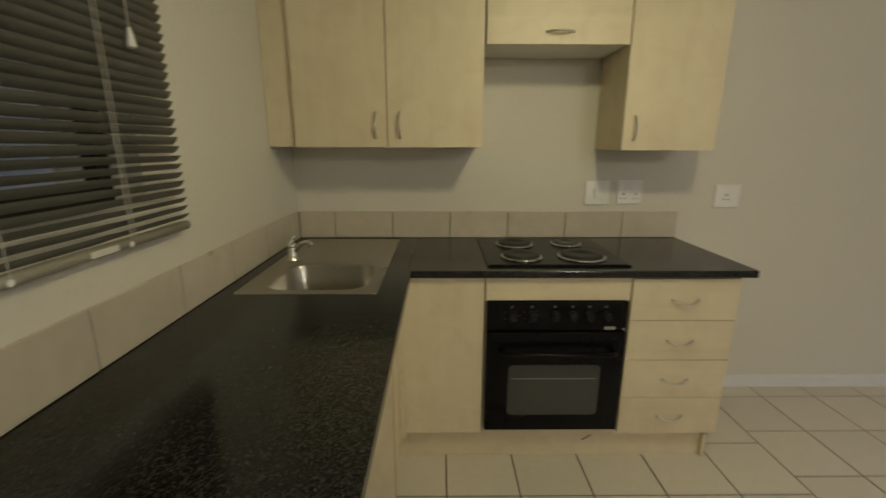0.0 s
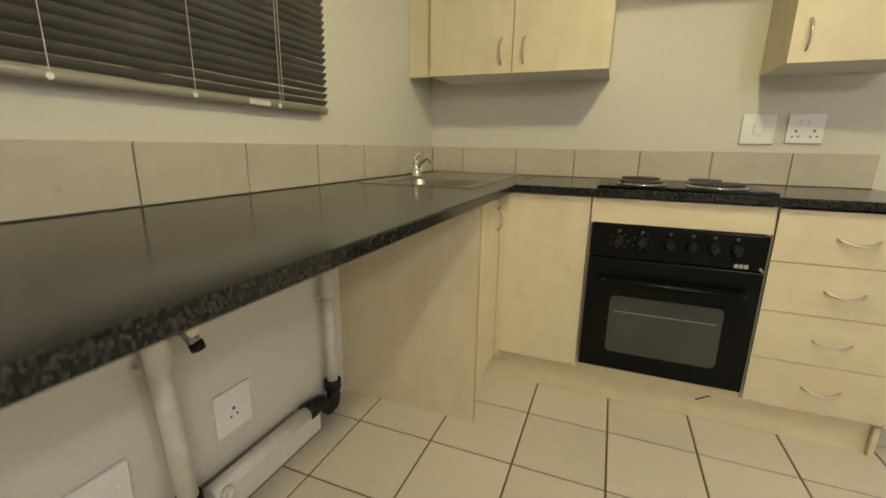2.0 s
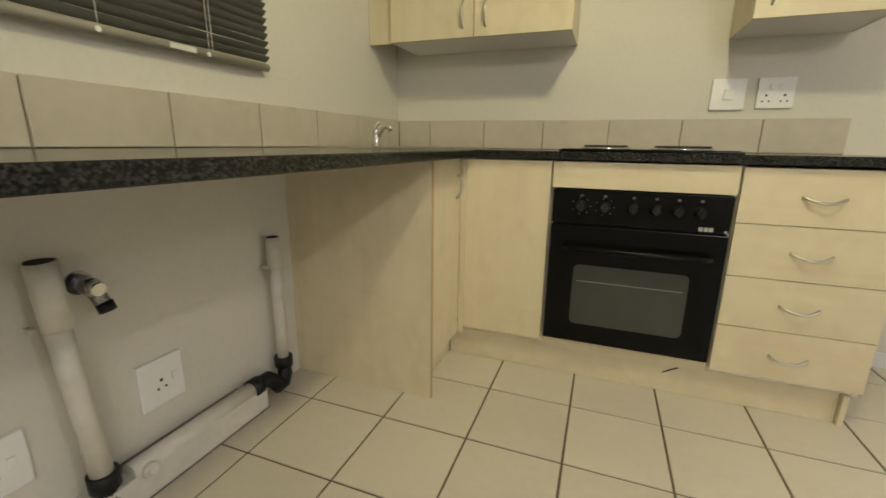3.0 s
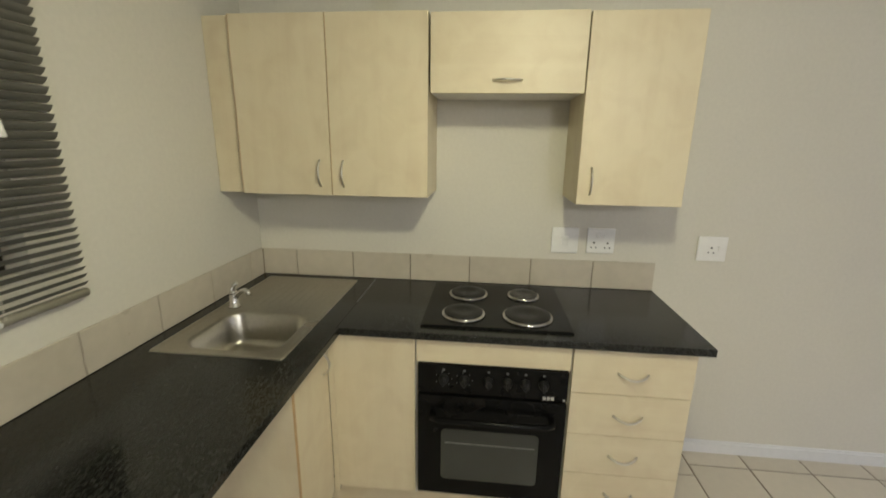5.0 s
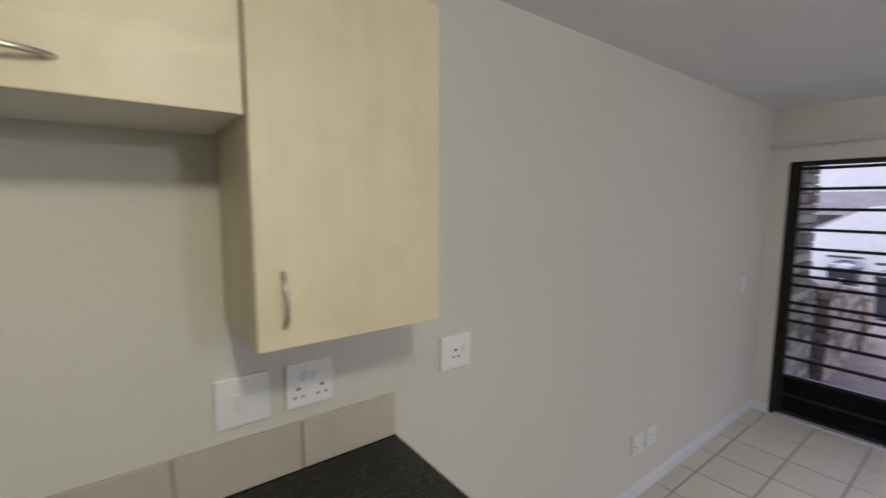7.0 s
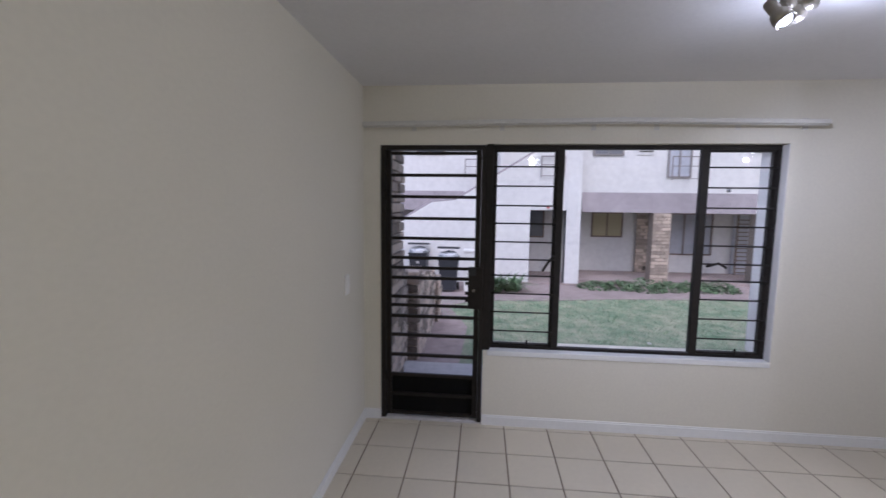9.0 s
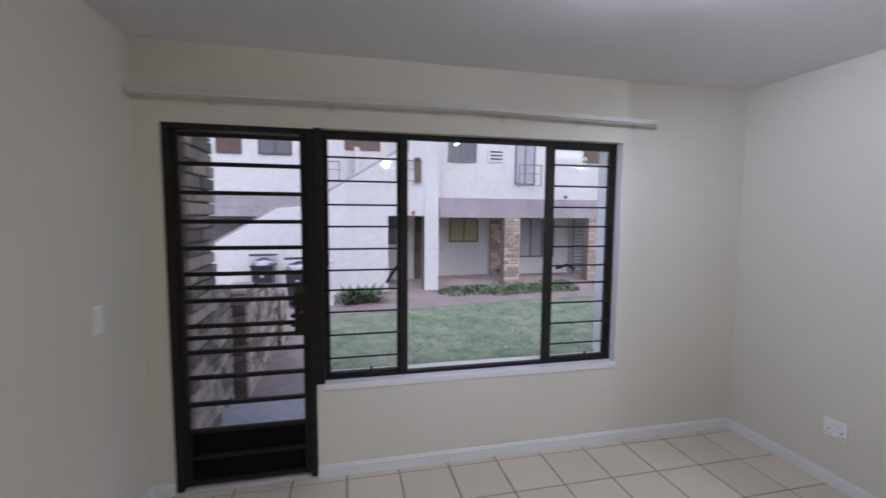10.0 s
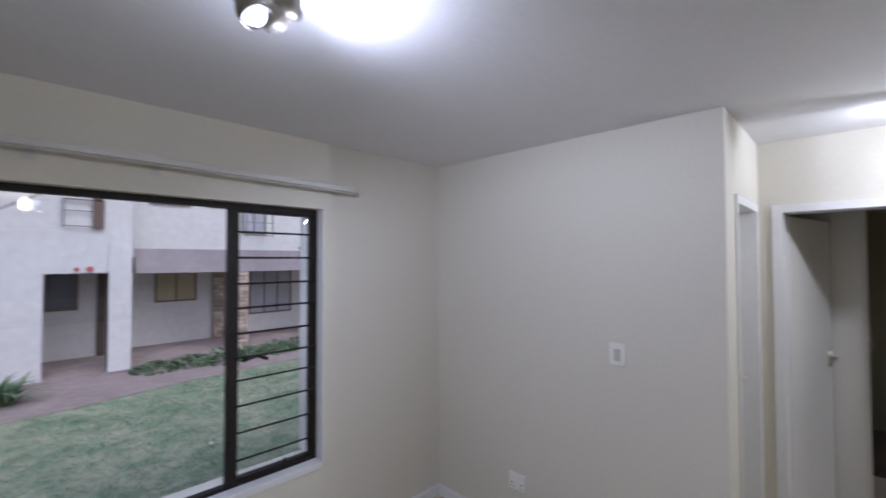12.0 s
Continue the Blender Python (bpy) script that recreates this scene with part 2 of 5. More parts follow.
# bedroom cream toned down to olive: the room's dimness is in the colour
DIMCREAM = mat("dim_cream_room_paint", (0.42, 0.39, 0.27), 0.8, vary=0.03)


# ---- building helpers ----
def bx(bm, x0, y0, z0, x1, y1, z1):
    x0, x1 = min(x0, x1), max(x0, x1)
    y0, y1 = min(y0, y1), max(y0, y1)
    z0, z1 = min(z0, z1), max(z0, z1)
    v = [bm.verts.new(p) for p in ((x0, y0, z0), (x1, y0, z0), (x1, y1, z0), (x0, y1, z0), (x0, y0, z1), (x1, y0, z1), (x1, y1, z1), (x0, y1, z1))]
    for f in ((3, 2, 1, 0), (4, 5, 6, 7), (0, 1, 5, 4), (1, 2, 6, 5), (2, 3, 7, 6), (3, 0, 4, 7)):
        bm.faces.new([v[i] for i in f])
    return v


def block(x0, y0, z0, x1, y1, z1, r=0.0, seg=2):
    bm = bmesh.new()
    bx(bm, x0, y0, z0, x1, y1, z1)
    if r:
        bmesh.ops.bevel(bm, geom=bm.edges[:], offset=r, segments=seg, affect="EDGES", profile=0.6)
    return bm


def rod(bm, a, b, r, n=12, r2=None, caps=True):
    a, b = Vector(a), Vector(b)
    r2 = r if r2 is None else r2
    q = (b - a).to_track_quat("Z", "Y")
    ra = [bm.verts.new(a + q @ Vector((r * math.cos(2 * math.pi * i / n), r * math.sin(2 * math.pi * i / n), 0))) for i in range(n)]
    rb = [bm.verts.new(b + q @ Vector((r2 * math.cos(2 * math.pi * i / n), r2 * math.sin(2 * math.pi * i / n), 0))) for i in range(n)]
    for i in range(n):
        f = bm.faces.new((ra[i], ra[(i + 1) % n], rb[(i + 1) % n], rb[i]))
        f.smooth = True
    if caps:
        bm.faces.new(ra[::-1])
        bm.faces.new(rb)


def cyl(a, b, r, n=16, r2=None):
    bm = bmesh.new()
    rod(bm, a, b, r, n, r2)
    return bm


def sweep(points, r, n=10, flat=1.0, up=(0, 0, 1)):
    """A round or flattened bar along points."""
    bm = bmesh.new()
    pts = [Vector(p) for p in points]
    rings = []
    for i, p in enumerate(pts):
        d = (pts[min(i + 1, len(pts) - 1)] - pts[max(i - 1, 0)]).normalized()
        side = d.cross(Vector(up))
        if side.length < 1e-3:
            side = d.cross(Vector((1, 0, 0)))
        side.normalize()
        top = side.cross(d)
        rings.append([bm.verts.new(p + side * r * math.cos(2 * math.pi * k / n) + top * r * flat * math.sin(2 * math.pi * k / n)) for k in range(n)])
    for a, b in zip(rings, rings[1:]):
        for k in range(n):
            f = bm.faces.new((a[k], a[(k + 1) % n], b[(k + 1) % n], b[k]))
            f.smooth = True
    bm.faces.new(rings[0][::-1])
    bm.faces.new(rings[-1])
    return bm


def lathe(profile, centre, n=28, axis="z"):
    """Turn (radius, height) pairs about an axis through centre."""
    bm = bmesh.new()
    c = Vector(centre)
    rings = []
    for r, h in profile:
        ring = []
        for k in range(n):
            a = 2 * math.pi * k / n
            o = Vector((r * math.cos(a), r * math.sin(a), h)) if axis == "z" else Vector((r * math.cos(a), -h, r * math.sin(a)))
            ring.append(bm.verts.new(c + o))
        rings.append(ring)
    for a, b in zip(rings, rings[1:]):
        for k in range(n):
            f = bm.faces.new((a[k], a[(k + 1) % n], b[(k + 1) % n], b[k]))
            f.smooth = True
    bm.faces.new(rings[0][::-1])
    bm.faces.new(rings[-1])
    bmesh.ops.recalc_face_normals(bm, faces=bm.faces[:])
    return bm


def mesh_ob(name, bm, material):
    me = bpy.data.meshes.new(name)
    bmesh.ops.recalc_face_normals(bm, faces=bm.faces[:])
    bm.to_mesh(me)
    bm.free()
    me.materials.append(material)
    return new(name, me)


def part(name, bm, material, parent, label=""):
    ob = mesh_ob(name, bm, material)
    ob.parent = parent
    ob.matrix_parent_inverse = parent.matrix_world.inverted()
    if label:
        tagged(ob, label)
    return ob


def thing(name, base, label, category, group=""):
    ob = new(name)
    ob.empty_display_size = 0.1
    ob.matrix_world = Matrix.Translation(base)
    return tagged(ob, label, category, group)


def setting(name, bm, material, label, category):
    return tagged(mesh_ob(name, bm, material), label, category, "", "structure")


def boxes(*rows):
    bm = bmesh.new()
    for r in rows:
        bx(bm, *r)
    return bm


# ---- large structure ----
XL, XW, XO = 0.03, 5.48, 5.71      # west wall face, east wall inner and outer face
YS, YH = -3.735, -4.64             # south wall face of the living room, hall wall face
H = 2.39
DOOR = (-0.125, -0.865, 1.99)      # gate opening: y from, y to, head
WIN = (-0.865, -2.79, 0.552, 2.0)   # window opening: y from, y to, sill, head
KW = (-1.16, -2.60, 1.27, 2.08)    # kitchen window opening

setting("wall_north", boxes((-0.2, 0, -0.1, XO, 0.22, H)), WALL, "long cream painted plaster wall behind the kitchen units", "wall")
# the far opening, into the bedroom, is unseen and added to admit skylight
setting("wall_west", boxes((-0.2, 0, -0.1, XL, KW[0], H), (-0.2, KW[0], -0.1, XL, KW[1], KW[2]), (-0.2, KW[0], KW[3], XL, KW[1], H), (-0.2, KW[1], -0.1, XL, -5.2, H), (-0.2, -5.2, -0.1, XL, -6.9, 0.9), (-0.2, -5.2, 2.05, XL, -6.9, H), (-0.2, -6.9, -0.1, XL, -7.8, H)), WALL, "cream painted wall with the kitchen window", "wall")
setting("wall_east", boxes((XW, 0, -0.1, XO, DOOR[0], H), (XW, DOOR[0], DOOR[2], XO, DOOR[1], H), (XW, WIN[0], -0.1, XO, WIN[1], WIN[2]), (XW, WIN[0], WIN[3], XO, WIN[1], H), (XW, WIN[1], -0.1, XO, -3.9, H)), WALL, "cream wall with gated door and wide window", "wall")
setting("wall_south", boxes((3.83, YS, -0.1, XW, -3.9, H)), WALL, "plain cream wall of the living room", "wall")
setting("wall_hall_east", boxes((3.68, YS, -0.1, 3.83, -3.96, H), (3.68, -3.96, 2.0, 3.83, -4.56, H), (3.68, -4.56, -0.1, 3.83, YH, H)), WALL, "short cream hall wall with a white door", "wall")
setting("wall_hall_south", boxes((XL, YH, -0.1, 2.76, YH - 0.15, H), (2.76, YH, 2.0, 3.58, YH - 0.15, H), (3.58, YH, -0.1, 3.83, YH - 0.15, H)), WALL, "cream hall wall with an open bedroom doorway", "wall")
setting("wall_bedroom", boxes((XL, -7.6, -0.1, 4.0, -7.75, H), (3.83, YH - 0.15, -0.1, 3.98, -7.6, H)), DIMCREAM, "cream bedroom walls, dimness put into their colour, seen through the doorway", "wall")
setting("wall_bathroom", boxes((3.98, -4.7, -0.1, 5.5, -4.85, H), (5.35, -3.9, -0.1, 5.5, -4.7, H)), WALL, "plain wall closing the room behind the hall door", "wall")
setting("ceiling", boxes((-0.2, 0.22, H, XO, -7.8, H + 0.15)), CEIL, "smooth white painted ceiling", "ceiling")

# floor bed in grout colour, with each tile a piece on top
floor = setting("floor", boxes((XL, 0, -0.1, XW, YS, -0.004), (XL, YS, -0.1, 3.83, -7.6, -0.004), (3.83, -3.9, -0.1, 5.35, -4.7, -0.004)), GROUT, "cream ceramic tiled floor with dark grout lines", "floor")
setting("doorstep", boxes((XW, DOOR[0], -0.1, XO, DOOR[1], 0.012)), CONC, "worn concrete threshold under the gate", "threshold")


def skirt(name, rows):
    bm = bmesh.new()
    for x0, y0, x1, y1 in rows:
        bx(bm, x0, y0, 0.0, x1, y1, 0.062)
        if abs(x1 - x0) > abs(y1 - y0):
            bx(bm, x0, y0, 0.062, x1, (y0 * 0.45 + y1 * 0.55), 0.072)
        else:
            bx(bm, x0, y0, 0.062, (x0 * 0.45 + x1 * 0.55), y1, 0.072)
    return setting(name, bm, WHITEP, "low white painted skirting board", "skirting")


skirt("baseboard_north", [(2.12, 0, XW, -0.014)])
skirt("baseboard_east", [(XW, -0.014, XW - 0.014, DOOR[0]), (XW, DOOR[1], XW - 0.014, YS + 0.014)])
skirt("baseboard_south", [(XW, YS, 3.68, YS + 0.014)])
skirt("baseboard_hall", [(3.68, -3.74, 3.666, -3.92), (XL, YH, 2.71, YH + 0.014)])

# ---- passage outside the kitchen window ----
setting("passage_wall", boxes((-1.6, 0.5, -0.1, -1.45, -4.2, 2.5)), EXTW, "plain passage wall beyond the kitchen window", "wall")
# unseen roof, added to keep skylight out of the passage behind the blind
setting("shading_roof", boxes((-1.6, 0.5, 2.5, -0.2, -4.2, 2.6)), FASCIA, "unseen roof added to darken the view behind the kitchen blind", "roof")

# kitchen window frame
kwin = setting("window_kitchen", boxes((-0.09, KW[0], KW[2], -0.05, KW[0] - 0.04, KW[3]), (-0.09, KW[1], KW[2], -0.05, KW[1] + 0.04, KW[3]), (-0.09, KW[0] - 0.04, KW[2], -0.05, KW[1] + 0.04, KW[2] + 0.04), (-0.09, KW[0] - 0.04, KW[3] - 0.04, -0.05, KW[1] + 0.04, KW[3]), (-0.09, -1.60, KW[2] + 0.04, -0.05, -1.65, KW[3] - 0.04), (-0.09, -2.1, KW[2] + 0.04, -0.05, -2.15, KW[3] - 0.04)), BRONZE, "dark steel kitchen window behind the blind", "window")
for ya, yb in ((-1.20, -1.60), (-1.65, -2.1), (-2.15, -2.56)):
    p = part("pane", block(-0.072, ya, KW[2] + 0.04, -0.068, yb, KW[3] - 0.04), GLASS, kwin)
    p.visible_shadow = False

# ---- living room window ----
wy0, wy1, wz0, wz1 = WIN
FX0, FX1 = 5.545, 5.585
window = setting("window_1", boxes((FX0, wy0 - 0.045, wz0 + 0.02, FX1, wy0 - 0.062, wz1 - 0.03), (FX0, wy1 + 0.03, wz0 + 0.02, FX1, wy1, wz1 - 0.03), (FX0, wy0 - 0.045, wz1 - 0.03, FX1, wy1, wz1), (FX0, wy0 - 0.045, wz0, FX1, wy1, wz0 + 0.02)), BRONZE, "wide dark steel framed window with burglar bars", "window")
part("post", block(XW + 0.005, wy0 + 0.005, wz0 + 0.002, XW + 0.12, wy0 - 0.045, wz1 - 0.002, 0.004), BRONZE, window)
for ya, yb in ((-1.345, -1.395), (-2.292, -2.338)):
    part("mullion", block(FX0 - 0.008, ya, wz0 + 0.02, FX1, yb, wz1 - 0.03, 0.004), BRONZE, window)
bays = ((wy0 - 0.062, -1.345, True), (-1.395, -2.292, False), (-2.338, -2.76, True))
for ya, yb, barred in bays:
    g = part("pane", block(FX0 + 0.022, ya + 0.002, wz0 + 0.018, FX0 + 0.026, yb - 0.002, wz1 - 0.028), GLASS, window)
    g.visible_shadow = False
    if barred:
        part("sash", boxes((FX0 + 0.012, ya, wz0 + 0.02, FX1 + 0.012, ya - 0.011, wz1 - 0.03), (FX0 + 0.012, yb, wz0 + 0.02, FX1 + 0.012, yb + 0.011, wz1 - 0.03), (FX0 + 0.012, ya - 0.011, wz0 + 0.02, FX1 + 0.012, yb + 0.011, wz0 + 0.034), (FX0 + 0.012, ya - 0.011, wz1 - 0.044, FX1 + 0.012, yb + 0.011, wz1 - 0.03)), BRONZE, window)
        for z in (1.852, 1.718, 1.583, 1.458, 1.328, 1.204, 1.088, 0.958, 0.822, 0.684):
            part("burglar_bar", cyl((FX0 - 0.004, ya + 0.015, z), (FX0 - 0.004, yb - 0.015, z), 0.0055, 8), BRONZE, window)
        stay = sweep([(FX0 - 0.012, (ya + yb) / 2 + 0.16, wz0 + 0.035), (FX0 - 0.016, (ya + yb) / 2, wz0 + 0.04), (FX0 - 0.02, (ya + yb) / 2 - 0.1, wz0 + 0.036)], 0.006, 6)
        rod(stay, (FX0 - 0.014, (ya + yb) / 2 - 0.04, wz0 + 0.02), (FX0 - 0.014, (ya + yb) / 2 - 0.04, wz0 + 0.07), 0.007, 8)
        part("stay", stay, BRONZE, window, "casement stay")
part("handle", sweep([(FX0 - 0.02, -1.34, 1.235), (FX0 - 0.05, -1.33, 1.23), (FX0 - 0.05, -1.295, 1.185), (FX0 - 0.045, -1.265, 1.13)], 0.009, 8), BRONZE, window, "curved casement handle")
part("handle", sweep([(FX0 - 0.02, -2.36, 1.19), (FX0 - 0.05, -2.37, 1.2), (FX0 - 0.05, -2.42, 1.215), (FX0 - 0.045, -2.475, 1.185)], 0.009, 8), BRONZE, window, "curved casement handle")
part("sill", block(XW - 0.006, wy0 - 0.03, wz0 - 0.036, XO - 0.12, wy1 + 0.001, wz0 + 0.001, 0.004), WHITEP, window, "white painted inner sill")
part("reveal", boxes((XW + 0.002, wy1 + 0.004, wz0 + 0.004, FX0, wy1 + 0.0005, wz1 - 0.002), (FX1, wy1 + 0.012, wz0 + 0.004, XO + 0.03, wy1 + 0.0005, wz1 - 0.002)), WHITEP, window, "white painted reveal")

# ---- security gate in the doorway ----
gy0, gy1, gz1 = DOOR
gate = tagged(mesh_ob("door_1", boxes((XW - 0.004, gy0, 0.012, XW + 0.09, gy0 - 0.036, gz1), (XW - 0.004, gy1 + 0.036, 0.012, XW + 0.09, gy1 + 0.005, gz1), (XW - 0.004, gy0 - 0.036, gz1 - 0.03, XW + 0.09, gy1 + 0.036, gz1)), BRONZE), "dark brown steel security gate with horizontal bars, closed", "gate", "", "structure")
part("gate_stile", block(XW + 0.012, gy0 - 0.037, 0.03, XW + 0.045, gy0 - 0.072, gz1 - 0.031, 0.003), GATE, gate)
part("gate_stile", block(XW + 0.012, gy1 + 0.072, 0.03, XW + 0.045, gy1 + 0.037, gz1 - 0.031, 0.003), GATE, gate)
for z in (1.938, 1.787, 1.637, 1.485, 1.343, 1.203, 1.058, 0.919, 0.776, 0.635, 0.485, 0.334, 0.185, 0.04):
    part("gate_bar", block(XW + 0.016, gy0 - 0.072, z - 0.011, XW + 0.041, gy1 + 0.072, z + 0.011, 0.003), GATE, gate)
for z in (1.134, 0.861):
    part("lock_rail", block(XW + 0.002, gy0 - 0.06, z - 0.011, XW + 0.015, gy1 + 0.06, z + 0.011, 0.002), BRONZE, gate)
part("lock_box", block(XW - 0.008, gy1 + 0.115, 0.85, XW + 0.05, gy1 + 0.012, 1.146, 0.004), GATE, gate, "steel lock box")
part("lock_gap", block(XW - 0.0095, gy1 + 0.112, 1.09, XW - 0.0075, gy1 + 0.06, 1.14), HOLE, gate)
part("lock_barrel", cyl((XW - 0.02, gy1 + 0.075, 0.985), (XW - 0.006, gy1 + 0.075, 0.985), 0.012, 12), DARKCHROME, gate)
for z in (1.02, 0.95, 0.9):
    part("bolt", block(XW - 0.002, gy1 + 0.135, z, XW + 0.03, gy1 + 0.113, z + 0.02, 0.002), BRONZE, gate)
part("kick_plate", block(XW + 0.046, gy0 - 0.045, 0.02, XW + 0.052, gy1 + 0.045, 0.338), KICK, gate, "solid black kick plate")
for z in (1.66, 0.32):
    part("hinge", cyl((XW - 0.006, gy0 - 0.038, z - 0.045), (XW - 0.006, gy0 - 0.038, z + 0.045), 0.01, 10), GATE, gate)

# curtain rail above the window
rail = thing("curtain_rail", (5.40, -1.5, 2.09), "long white curtain rail above door and window", "curtain rail")
RJ, RISE = -1.72, 0.018


def rail_rise(y):
    return RISE * (1 - abs(y - RJ) / (1.7 if y > RJ else 1.225))


def rail_length(x0, x1, ya, yb, z0, z1, r=0.0):
    bm = block(x0, ya, z0, x1, yb, z1, r)
    for v in bm.verts:
        v.co.z += rail_rise(v.co.y)
    return bm


for ya, yb in ((-0.02, RJ), (RJ, -2.945)):
    part("track", rail_length(5.378, 5.396, ya, yb, 2.102, 2.132, 0.006), RAILC, rail)
    part("track_lip", rail_length(5.398, 5.404, ya, yb, 2.096, 2.106), RAILC, rail)
for y in (-0.35, -0.95, -1.55, -1.95, -2.45, -2.85):
    part("bracket", boxes((5.396, y, 2.11 + rail_rise(y), XW, y - 0.022, 2.126 + rail_rise(y)), (XW - 0.006, y + 0.005, 2.085, XW, y - 0.027, 2.155)), RAILC, rail)
for y in (-1.02, RJ + 0.015):
    part("joiner", rail_length(5.375, 5.399, y, y - 0.03, 2.099, 2.135, 0.004), RAILC, rail)


# ---- wall plates ----
def plate(name, centre, face, w, h, kind, label, group):
    """Switch or socket plate: face 'y-' looks to -y, 'x+' to +x, 'y+' to +y."""
    root = thing(name, (0, 0, 0), label, "switch" if "switch" in name else "socket", group)

    def loc(bm):
        turn = {"y-": Matrix.Identity(4), "x+": Matrix.Rotation(math.pi / 2, 4, "Z"), "y+": Matrix.Rotation(math.pi, 4, "Z")}[face]
        bm.transform(Matrix.Translation(centre) @ turn)
        return bm

    part("cover", loc(block(-w / 2, -0.012, -h / 2, w / 2, 0, h / 2, 0.0035)), PLASTIC, root)
    if kind == "isolator":
        part("rocker", loc(block(-0.018, -0.019, -0.022, 0.018, -0.011, 0.022, 0.002)), PLASTIC, root)
    elif kind == "light":
        part("rocker", loc(block(-0.016, -0.02, -0.032, 0.016, -0.011, 0.028, 0.003)), mat_rocker, root, "grey cream rocker")
    else:
        centres = (-0.033, 0.033) if kind == "double" else (-0.004,)
        for c in centres:
            for dx, dz, r in ((0, 0.012 - 0.022, 0.0048), (-0.0115, -0.012 - 0.022, 0.0036), (0.0115, -0.012 - 0.022, 0.0036)):
                if kind != "double":
                    dz += 0.016
                part("pin_hole", loc(cyl((c + dx, -0.0135, dz), (c + dx, -0.0115, dz), r, 10)), HOLE, root)
        for c in ((-0.016, 0.016) if kind == "double" else (0.034,)):
            z0 = 0.024 if kind == "double" else 0.004
            part("rocker", loc(block(c - 0.0075, -0.018, z0 - 0.012, c + 0.0075, -0.0115, z0 + 0.012, 0.0015)), PLASTIC, root)
    return root


mat_rocker = mat("cream_rocker", (0.55, 0.54, 0.47), 0.4, vary=0.03)
plate("isolator_switch", (1.645, 0, 1.166), "y-", 0.131, 0.13, "isolator", "white stove isolator switch above the splashback", "kitchen plates")
plate("wall_socket", (1.820, 0, 1.169), "y-", 0.134, 0.126, "double", "white double wall socket above the splashback", "kitchen plates")
plate("wall_socket", (2.349, 0, 1.148), "y-", 0.134, 0.122, "single", "white single wall socket beside the counter", "kitchen plates")
plate("wall_socket", (XL, -1.551, 0.268), "x+", 0.130, 0.142, "single", "white socket under the counter beside waste pipes", "kitchen plates")
plate("wall_socket", (XL, -1.925, 0.262), "x+", 0.130, 0.13, "single", "white socket under the counter beside waste pipes", "kitchen plates")
plate("wall_socket", (3.67, 0, 0.325), "y-", 0.115, 0.125, "double", "white socket low on the long wall", "living room plates")
plate("wall_socket", (3.815, 0, 0.325), "y-", 0.10, 0.115, "single", "white socket low on the long wall", "living room plates")
plate("light_switch", (5.076, 0, 1.078), "y-", 0.07, 0.125, "isolator", "white switch beside the gated door", "living room plates")
plate("light_switch", (4.163, YS, 1.214), "y+", 0.082, 0.115, "light", "white light switch with grey rocker", "living room plates")
plate("wall_socket", (4.79, YS, 0.335), "y+", 0.118, 0.1, "double", "white double socket above the skirting", "living room plates")


# ---- ceiling fittings ----
def fitting(at, turn, label):
    root = thing("ceiling_spotlight", (0, 0, 0), label, "ceiling light", "three-head ceiling lights")
    m = Matrix.Translation(at) @ Matrix.Rotation(radians(turn), 4, "Z")

    def loc(bm):
        bm.transform(m)
        return bm

    part("base", loc(lathe([(0.088, 0.0), (0.09, -0.008), (0.082, -0.03), (0.06, -0.042), (0.02, -0.046)], (0, 0, 0))), SHADE, root)
    part("base_inset", loc(lathe([(0.062, -0.0425), (0.058, -0.046), (0.01, -0.047)], (0, 0, 0))), PLASTIC, root, "pale inner disc")
    heads = (((0.0285, 0.041, -0.065), (-0.40, -0.39, -0.80)), ((0.0, 0.0, -0.06), (0.44, -0.67, -0.45)), ((0.038, -0.012, -0.085), (-0.23, -0.94, 0.20)))
    for a, d in heads:
        a, d = Vector(a), Vector(d).normalized()
        part("arm", loc(cyl((a.x * 0.8, a.y * 0.8, -0.044), a + d * 0.012, 0.0065, 10)), SHADE, root)
        # rounded stem, waist and flared cup
        prof = [(0.006, 0.0), (0.016, 0.003), (0.0205, 0.012), (0.0215, 0.042), (0.0195, 0.052), (0.029, 0.064), (0.034, 0.082), (0.0335, 0.104)]
        bm = bmesh.new()
        for (r0, h0), (r1, h1) in zip(prof, prof[1:]):
            rod(bm, a + d * h0, a + d * h1, r0, 20, r1, caps=False)
        rod(bm, a + d * 0.104, a + d * 0.072, 0.0335, 20, 0.029, caps=False)
        bmesh.ops.remove_doubles(bm, verts=bm.verts[:], dist=0.0004)
        head = part("head", loc(bm), SHADE, root)
        bulb = bmesh.new()
        bmesh.ops.create_icosphere(bulb, subdivisions=3, radius=0.0275, matrix=Matrix.Translation(a + d * 0.088))
        for f in bulb.faces:
            f.smooth = True
        part("bulb", loc(bulb), BULB, head, "lit white bulb")
    return root


fitting((4.22, -1.89, H), 0, "three-head metal spotlight on the ceiling, lit")
fitting((1.50, -1.72, H), 90, "three-head metal spotlight on the kitchen ceiling, lit")
fitting((2.88, -4.19, H), 90, "three-head metal spotlight on the hall ceiling, lit")

# ---- hall doors ----
def bow_bar(a, b, out, r=0.0046):
    """Bow handle between two points, standing out along a direction."""
    a, b, out = Vector(a), Vector(b), Vector(out)
    return sweep([a.lerp(b, i / 12) + out * (0.027 * math.sin(math.pi * i / 12) ** 0.7) for i in range(13)], r, 8, 1.0, out)


